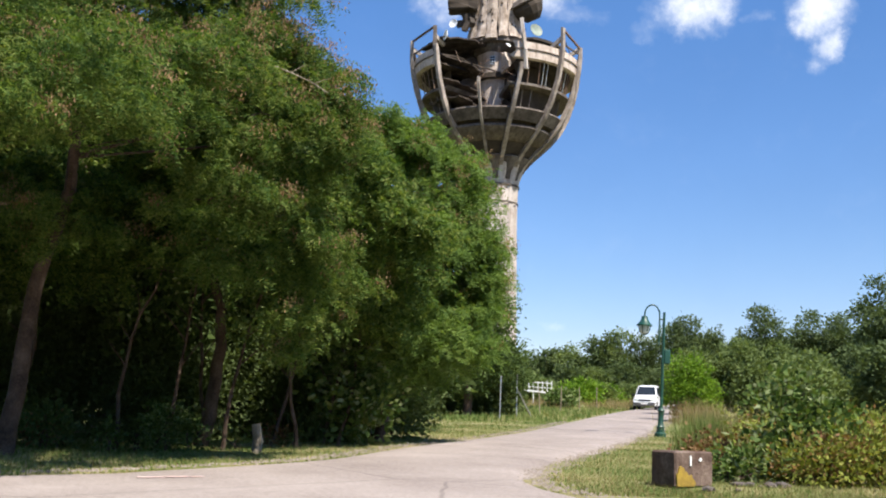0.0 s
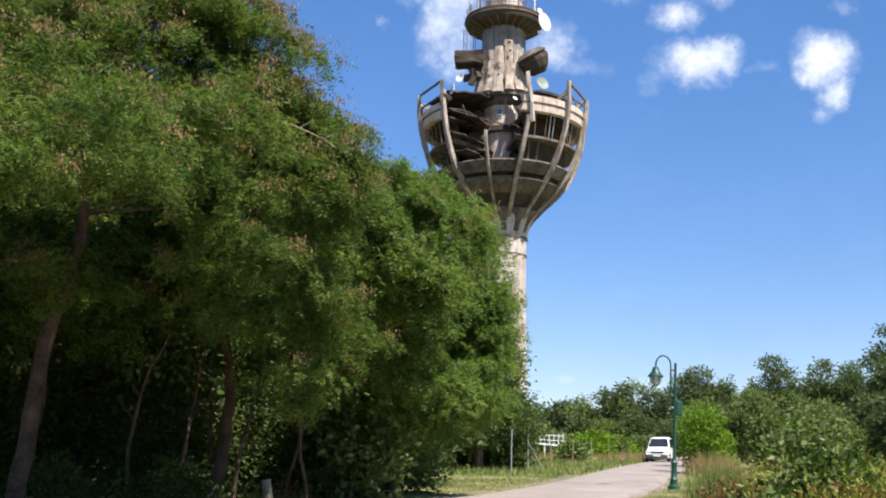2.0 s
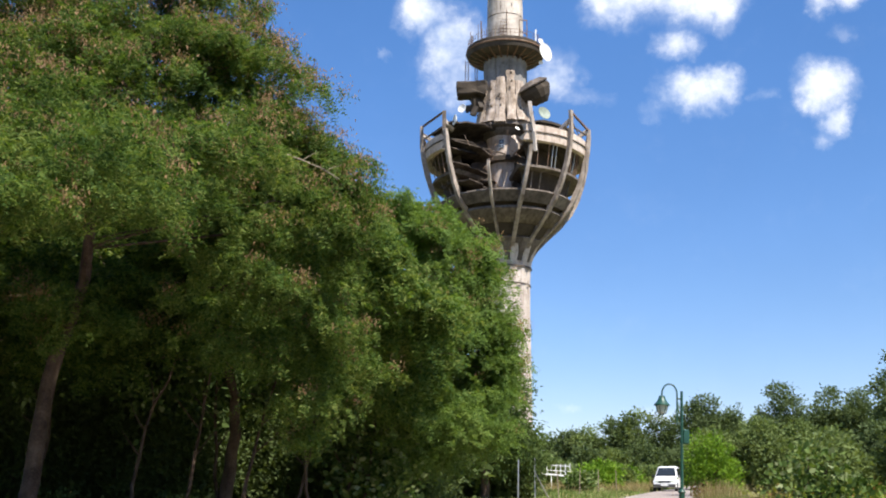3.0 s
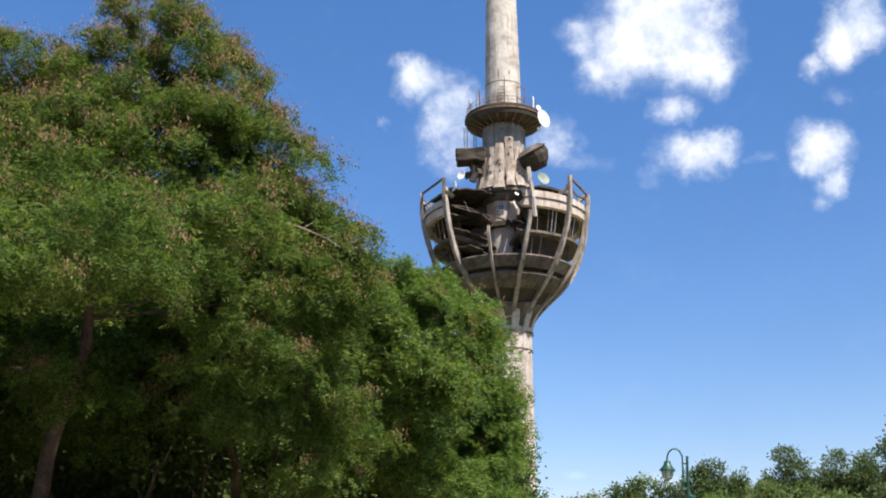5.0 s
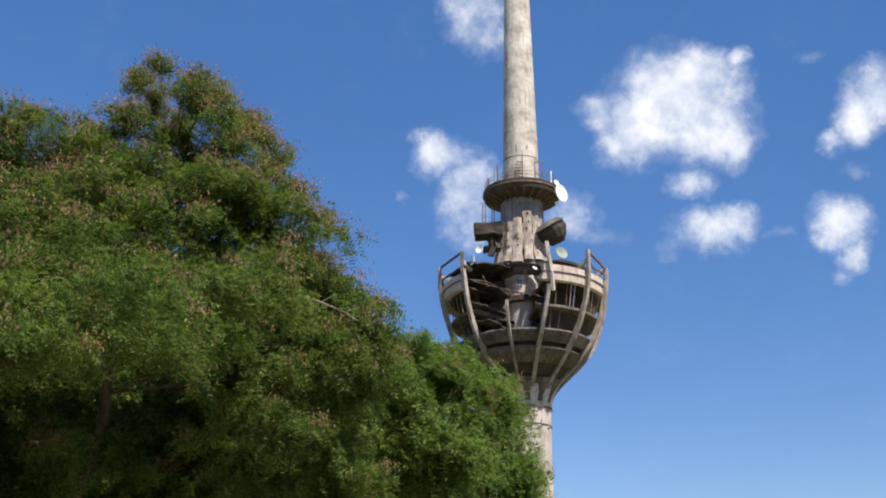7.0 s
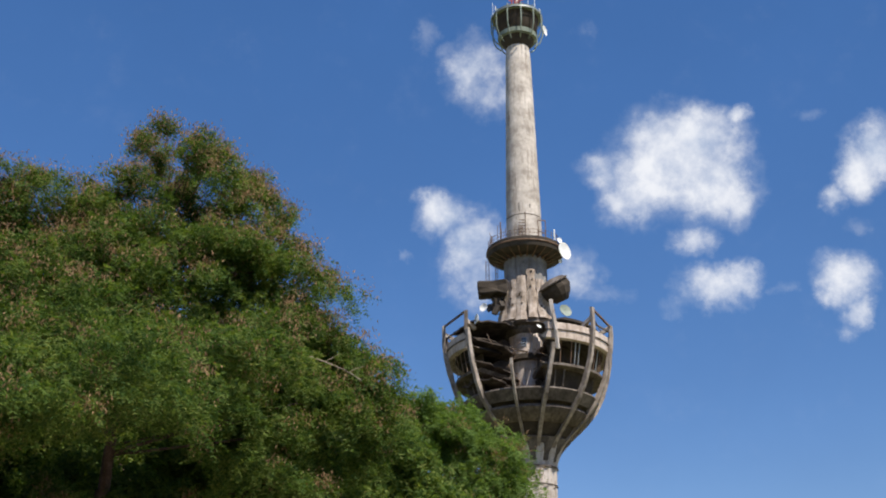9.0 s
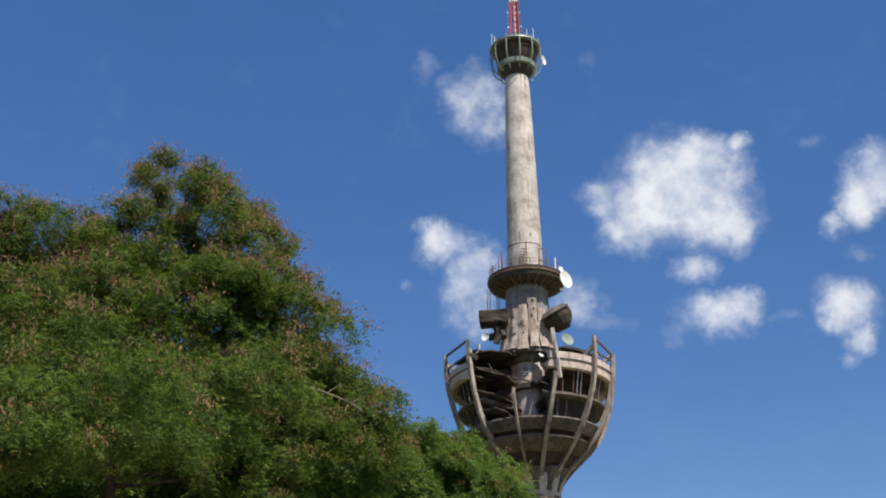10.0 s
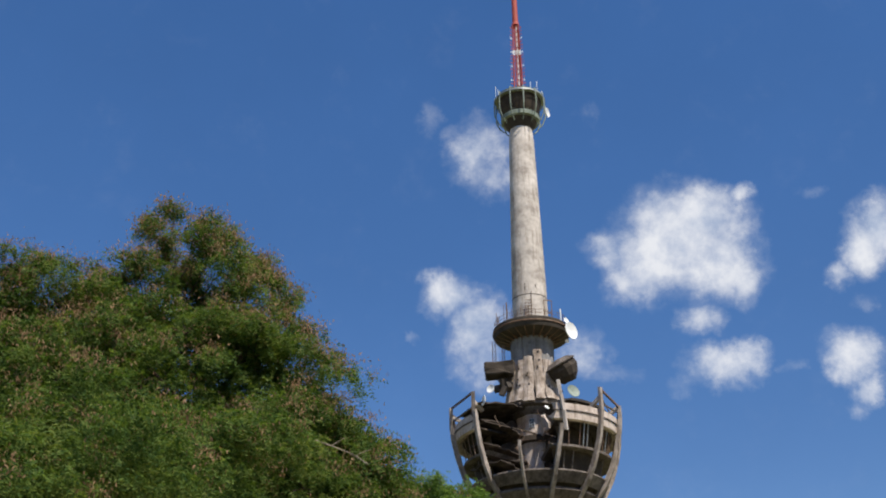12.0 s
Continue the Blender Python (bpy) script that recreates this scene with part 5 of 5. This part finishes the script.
# ---- street lamp ----
def street_lamp(x, y):
    z = ground_z(x, y)
    ob = thing("street_lamp", (x, y, z - 0.02), "dark green park lamp with a curved neck and hanging lantern", "street lamp")
    ob.matrix_world = pose(x, y, z - 0.02, 0, 2.2, 0)
    bm = bmesh.new()
    revolve(bm, [(0.001, 0), (0.20, 0), (0.21, 0.12), (0.15, 0.16), (0.13, 0.30), (0.15, 0.34), (0.10, 0.40), (0.10, 0.85), (0.13, 0.90), (0.10, 0.95), (0.06, 1.0), (0.001, 1.0)], 0, 360, 16)
    part("base", bm, LAMP_GREEN, ob, smooth=True)
    bm = bmesh.new()
    tube(bm, [(0, 0, 0.95), (0, 0, 2.6), (0, 0, 4.30)], [0.058, 0.05, 0.045], 12)
    part("pole", bm, LAMP_GREEN, ob, smooth=True)
    bm = bmesh.new()
    pts = [(-0.16, 0, 3.15), (-0.16, 0, 4.1)] + [(-0.42 + 0.26 * math.cos(t), 0, 4.2 + 0.34 * math.sin(t)) for t in (math.pi * i / 12 for i in range(13))] + [(-0.68, 0, 4.12)]
    tube(bm, pts, 0.028, 10)
    part("neck", bm, LAMP_GREEN, ob, smooth=True)
    for zz in (3.2, 3.55, 4.05):
        bm = bmesh.new()
        tube(bm, [(-0.19, 0, zz), (0.04, 0, zz)], 0.03, 8)
        part("clamp", bm, LAMP_GREEN, ob)
    bm = bmesh.new()
    revolve(bm, [(0.001, 4.14), (0.10, 4.12), (0.13, 4.0), (0.18, 3.92), (0.27, 3.82), (0.27, 3.78), (0.18, 3.82), (0.001, 3.86)], 0, 360, 20)
    bmesh.ops.translate(bm, vec=(-0.68, 0, 0), verts=bm.verts[:])
    part("lantern_hood", bm, LAMP_GREEN, ob, smooth=True)
    bm = bmesh.new()
    revolve(bm, [(0.17, 3.82), (0.18, 3.70), (0.13, 3.55), (0.001, 3.48), (0.001, 3.82)], 0, 360, 20)
    bmesh.ops.translate(bm, vec=(-0.68, 0, 0), verts=bm.verts[:])
    part("lantern_glass", bm, LAMP_GLASS, ob, "milky glass bowl", True)
    bm = bmesh.new()
    for k in range(6):
        t = math.pi * k / 3
        q = [(-0.68 + r * math.cos(t), r * math.sin(t), zz) for r, zz in ((0.19, 3.82), (0.195, 3.70), (0.14, 3.54), (0.02, 3.46))]
        tube(bm, q, 0.012, 5)
    part("lantern_cage", bm, LAMP_GREEN, ob)
    bm = bmesh.new()
    box(bm, (0.22, 0.16, 0.5), pose(0.14, 0, 2.75), 0.03)
    part("switch_box", bm, LAMP_GREEN, ob)
    return ob


street_lamp(7.62, 38.6)


# ---- concrete block with paint ----
def concrete_block(x, y, turn):
    z = ground_z(x, y)
    ob = thing("concrete_block", (x, y, z - 0.03), "brown weathered concrete block with yellow paint in the grass", "block", turn=turn)
    bm = bmesh.new()
    box(bm, (0.86, 0.62, 0.60), pose(0, 0, 0.30), 0.03)
    bmesh.ops.subdivide_edges(bm, edges=bm.edges[:], cuts=2, use_grid_fill=True)
    for v in bm.verts:
        v.co += Vector([0.018 * noise.noise(v.co * 4 + Vector((k * 9, 0, 0))) for k in range(3)])
    part("body", bm, surface("stained block", [(.07, .045, .034), (.13, .09, .07), (.20, .15, .12)], 3.0, 20.0, 0.9, 0.6, 20.0, stain=(.06, .03, .022)), ob)
    yellow = surface("worn yellow paint", [(.20, .13, .03), (.34, .23, .035)], 4.0, 25.0, 0.7, 0.3, 30.0)
    bm = bmesh.new()
    rows = [(-0.41, 0.02), (-0.41, 0.20), (-0.38, 0.25), (-0.35, 0.34), (-0.31, 0.36), (-0.29, 0.31), (-0.26, 0.33), (-0.22, 0.25), (-0.19, 0.26), (-0.15, 0.19), (-0.09, 0.21), (-0.06, 0.15), (-0.02, 0.12), (0.01, 0.06), (-0.03, 0.02)]
    vs = [bm.verts.new((a, -0.335, b)) for a, b in rows] + [bm.verts.new((a, -0.30, b)) for a, b in rows]
    k = len(rows)
    bm.faces.new(vs[:k])
    for i in range(k):
        bm.faces.new((vs[i], vs[(i + 1) % k], vs[k + (i + 1) % k], vs[k + i]))
    part("paint_patch", bm, yellow, ob, "worn yellow paint patch")
    bm = bmesh.new()
    box(bm, (0.035, 0.02, 0.17), pose(-0.10, -0.322, 0.44))
    part("paint_mark", bm, WHITE, ob, "white paint stroke")
    bm = bmesh.new()
    box(bm, (0.04, 0.02, 0.06), pose(0.12, -0.322, 0.46, 0, 40, 0))
    part("paint_mark", bm, WHITE, ob, "white paint stroke")
    return ob


concrete_block(4.18, 19.3, 30)

# rubble beside the block
for k in range(16):
    x, y = 5.55 + random.uniform(-.45, .55), 19.4 + random.uniform(-.3, .35)
    if k > 13:
        x, y = 4.4 + (k - 14) * 0.5, 18.4
    bm = bmesh.new()
    s = random.uniform(0.03, 0.10)
    bmesh.ops.create_icosphere(bm, subdivisions=1, radius=s)
    for v in bm.verts:
        v.co = Vector((v.co.x * 1.5, v.co.y, v.co.z * 0.55)) * (1 + 0.4 * noise.noise(v.co * 9 + Vector((k, 0, 0))))
    r = part("stone", bm, CONCRETE_OLD_SHADED, None)
    r.matrix_world = pose(x, y, ground_z(x, y) + s * 0.25, 0, 0, random.uniform(0, 360))
    tagged(r, "pale broken stone lying in the grass", "stone", "rubble")

# ---- fence posts ----
FENCE = [(-0.9, 41.0, 2.0, 1.5), (2.95, 54.2, 2.1, 1), (4.0, 57.6, 2.3, 0), (5.6, 62, 1.6, -3), (7.6, 70, 1.7, 2), (9.9, 79, 1.7, 0), (12.4, 88, 1.7, 0)]
for x, y, h, tilt in FENCE:
    z = ground_z(x, y)
    ob = thing("fence_post", (x, y, z - 0.05), "thin grey metal fence post in the verge", "fence post", "fence posts")
    ob.matrix_world = pose(x, y, z - 0.05, 0, tilt, 0)
    bm = bmesh.new()
    box(bm, (0.055, 0.055, h), pose(0, 0, h / 2), 0.008)
    part("post", bm, WOOD_GREY if y > 60 else STEEL, ob)
    if x == 4.0:
        bm = bmesh.new()
        bar(bm, (0, 0, 1.5), (0.9, 1.2, 0.0), 0.06)
        part("stay", bm, STEEL, ob)
# wooden stump post in the shade
bm = bmesh.new()
tube(bm, [(0, 0, -0.1), (0.02, 0, 0.3), (-0.03, 0, 0.62)], [0.12, 0.11, 0.10], 9)
ob = tagged(part("wooden_post", bm, WOOD_GREY, None), "short weathered wooden post at the shaded verge", "post")
ob.matrix_world = pose(-3.95, 24.6, ground_z(-3.95, 24.6))

# white metal railing on the meadow
ob = thing("metal_railing", (8.3, 92.5, ground_z(7, 92.5)), "white metal railing standing in the meadow", "railing", turn=-8)
for i in range(6):
    bm = bmesh.new()
    bar(bm, (-0.9 + i * 0.38, 0, 0 if i in (1, 4) else 1.1), (-0.9 + i * 0.38, 0, 1.95 + 0.02 * i), 0.06)
    part("upright", bm, WHITE, ob)
for zz in (1.15, 1.55, 1.95):
    bm = bmesh.new()
    bar(bm, (-1.3 if zz < 1.2 else -0.9, 0, zz + (0.12 if zz < 1.2 else 0)), (1.0, 0, zz - 0.1), 0.12 if zz < 1.2 else 0.06)
    part("rail", bm, WHITE, ob)


# ---- the white van coming down the lane ----
def van(x, y, turn):
    ob = thing("white_van", (x, y, ground_z(x, y) + 0.05), "white compact van on the asphalt lane", "van", turn=turn)
    ob.matrix_world = pose(x, y, ground_z(x, y) + 0.06, 2.1, 0, turn)
    # body cross-sections along its length, front towards -y
    secs = [(-2.05, .78, .35, .62, .70), (-1.95, .84, .28, .82, .80), (-1.1, .87, .26, 1.02, .84), (-0.95, .87, .26, 1.06, .83), (-0.15, .88, .26, 1.76, .68), (0.2, .88, .26, 1.83, .69), (1.6, .88, .26, 1.82, .69), (1.98, .87, .28, 1.68, .70), (2.1, .82, .35, 1.05, .80)]
    bm = bmesh.new()
    rows = []
    for yy, w, z0, z1, wt in secs:
        zm = min(z1, 1.0)
        rows.append([bm.verts.new(q) for q in ((-w, yy, z0), (-w, yy, zm * .9), (-wt, yy, z1 - .06), (-wt * .86, yy, z1), (wt * .86, yy, z1), (wt, yy, z1 - .06), (w, yy, zm * .9), (w, yy, z0))])
    for r0, r1 in zip(rows, rows[1:]):
        for k in range(8):
            bm.faces.new((r0[k], r0[(k + 1) % 8], r1[(k + 1) % 8], r1[k]))
    bm.faces.new(rows[0])
    bm.faces.new(rows[-1][::-1])
    body = part("body", bm, plain("white car paint", (.78, .78, .78), 0.25), ob, smooth=True)

    def plate(name, pts, material, t=0.02, up=(0, -1, 0)):
        bm = bmesh.new()
        a = [bm.verts.new(Vector(p) + Vector(up) * t) for p in pts]
        b = [bm.verts.new(Vector(p) - Vector(up) * t) for p in pts]
        bm.faces.new(a)
        bm.faces.new(b[::-1])
        for i in range(len(pts)):
            bm.faces.new((a[i], b[i], b[(i + 1) % len(pts)], a[(i + 1) % len(pts)]))
        return part(name, bm, material, ob)

    plate("windscreen", [(-.74, -.90, 1.12), (.74, -.90, 1.12), (.60, -.22, 1.71), (-.60, -.22, 1.71)], GLASS_DARK, 0.02, (0, -.65, .75))
    for s in (-1, 1):
        plate("side_window", [(s * .83, -.55, 1.08), (s * .83, .55, 1.08), (s * .72, .5, 1.66), (s * .72, -.1, 1.66)], GLASS_DARK, 0.03, (s, 0, .2))
        plate("side_window", [(s * .83, .65, 1.08), (s * .83, 1.75, 1.08), (s * .72, 1.65, 1.66), (s * .72, .6, 1.66)], GLASS_DARK, 0.03, (s, 0, .2))
        bm = bmesh.new()
        box(bm, (.30, .10, .16), pose(s * .60, -1.99, .72, 0, 0, s * 14), .03)
        part("headlight", bm, LAMP_GLASS, ob)
        bm = bmesh.new()
        box(bm, (.16, .12, .2), pose(s * .98, -.65, 1.10), .03)
        part("mirror", bm, plain("black plastic", (.03, .03, .03), 0.5), ob)
    bm = bmesh.new()
    box(bm, (.9, .06, .13), pose(0, -2.04, .70), .02)
    part("grille", bm, GLASS_DARK, ob)
    bm = bmesh.new()
    box(bm, (1.62, .16, .26), pose(0, -2.05, .42), .05)
    part("bumper", bm, plain("grey plastic", (.07, .07, .07), 0.5), ob)
    bm = bmesh.new()
    box(bm, (.52, .02, .11), pose(0, -2.14, .46))
    part("number_plate", bm, WHITE, ob)
    for sx_ in (-1, 1):
        for yy in (-1.35, 1.35):
            bm = bmesh.new()
            revolve(bm, [(.18, -.10), (.30, -.11), (.32, -.06), (.32, .06), (.30, .11), (.18, .10)], 0, 360, 20)
            bmesh.ops.transform(bm, matrix=pose(sx_ * .80, yy, .30, 0, 90, 0), verts=bm.verts[:])
            w = part("wheel", bm, plain("tyre rubber", (.02, .02, .02), 0.8), ob)
            bm = bmesh.new()
            revolve(bm, [(.001, -.07), (.18, -.08), (.18, .08), (.001, .07)], 0, 360, 14)
            bmesh.ops.transform(bm, matrix=pose(sx_ * .81, yy, .30, 0, 90, 0), verts=bm.verts[:])
            part("rim", bm, STEEL, w)
    return ob


van(16.1, 86.5, -17)


# ---- faded paint mark on the asphalt ----
bm = bmesh.new()
for k, (x, y, w, d) in enumerate(((-4.35, 17.25, 0.42, 0.10), (-4.0, 17.45, 0.36, 0.12), (-3.72, 17.55, 0.22, 0.07))):
    box(bm, (w, d, 0.006), pose(x, y, ground_z(x, y) + 0.0715, 2.2, 0, 28 + 6 * k))
tagged(part("paint_mark", bm, surface("faded pink paint", [(.45, .30, .27), (.60, .46, .42)], 5.0, 40.0, 0.85, 0.2, 40.0), None), "faded pinkish paint mark on the asphalt", "road mark")

# ---- loose gravel along the road edges ----
spots = []
for line, sgn in ((LEFT_EDGE[1:9], -1), (RIGHT_EDGE[2:10], 1)):
    pts = smooth_line(line, 400)
    for p in pts:
        for _ in range(5):
            spots.append((p.x + sgn * rng.normal(0.08, 0.16), p.y + rng.normal(0, 0.15)))
spots = np.array([q for q in spots if q[1] < 60])
n = len(spots)
z = np.array([ground_z(x, y) + 0.02 for x, y in spots])
c = np.column_stack([spots, z])
s = rng.uniform(0.012, 0.035, (n, 1))
corners = []
for a in range(4):
    ang = rng.uniform(0, 1, n) * 0.6 + a * math.pi / 2
    corners.append(c + np.column_stack([np.cos(ang), np.sin(ang), np.zeros(n)]) * s)
top = c + np.array([0, 0, 1.0]) * s * 0.9
faces = np.concatenate([np.stack([corners[a], corners[(a + 1) % 4], top], 1) for a in range(4)])
tagged(quads("gravel", faces, surface("pale gravel", [(.16, .13, .10), (.29, .245, .20)], 3.0, 30.0, 0.9, 0.2, 40.0), None, tris=True), "loose pale gravel along the road edge", "gravel", kind="stuff")
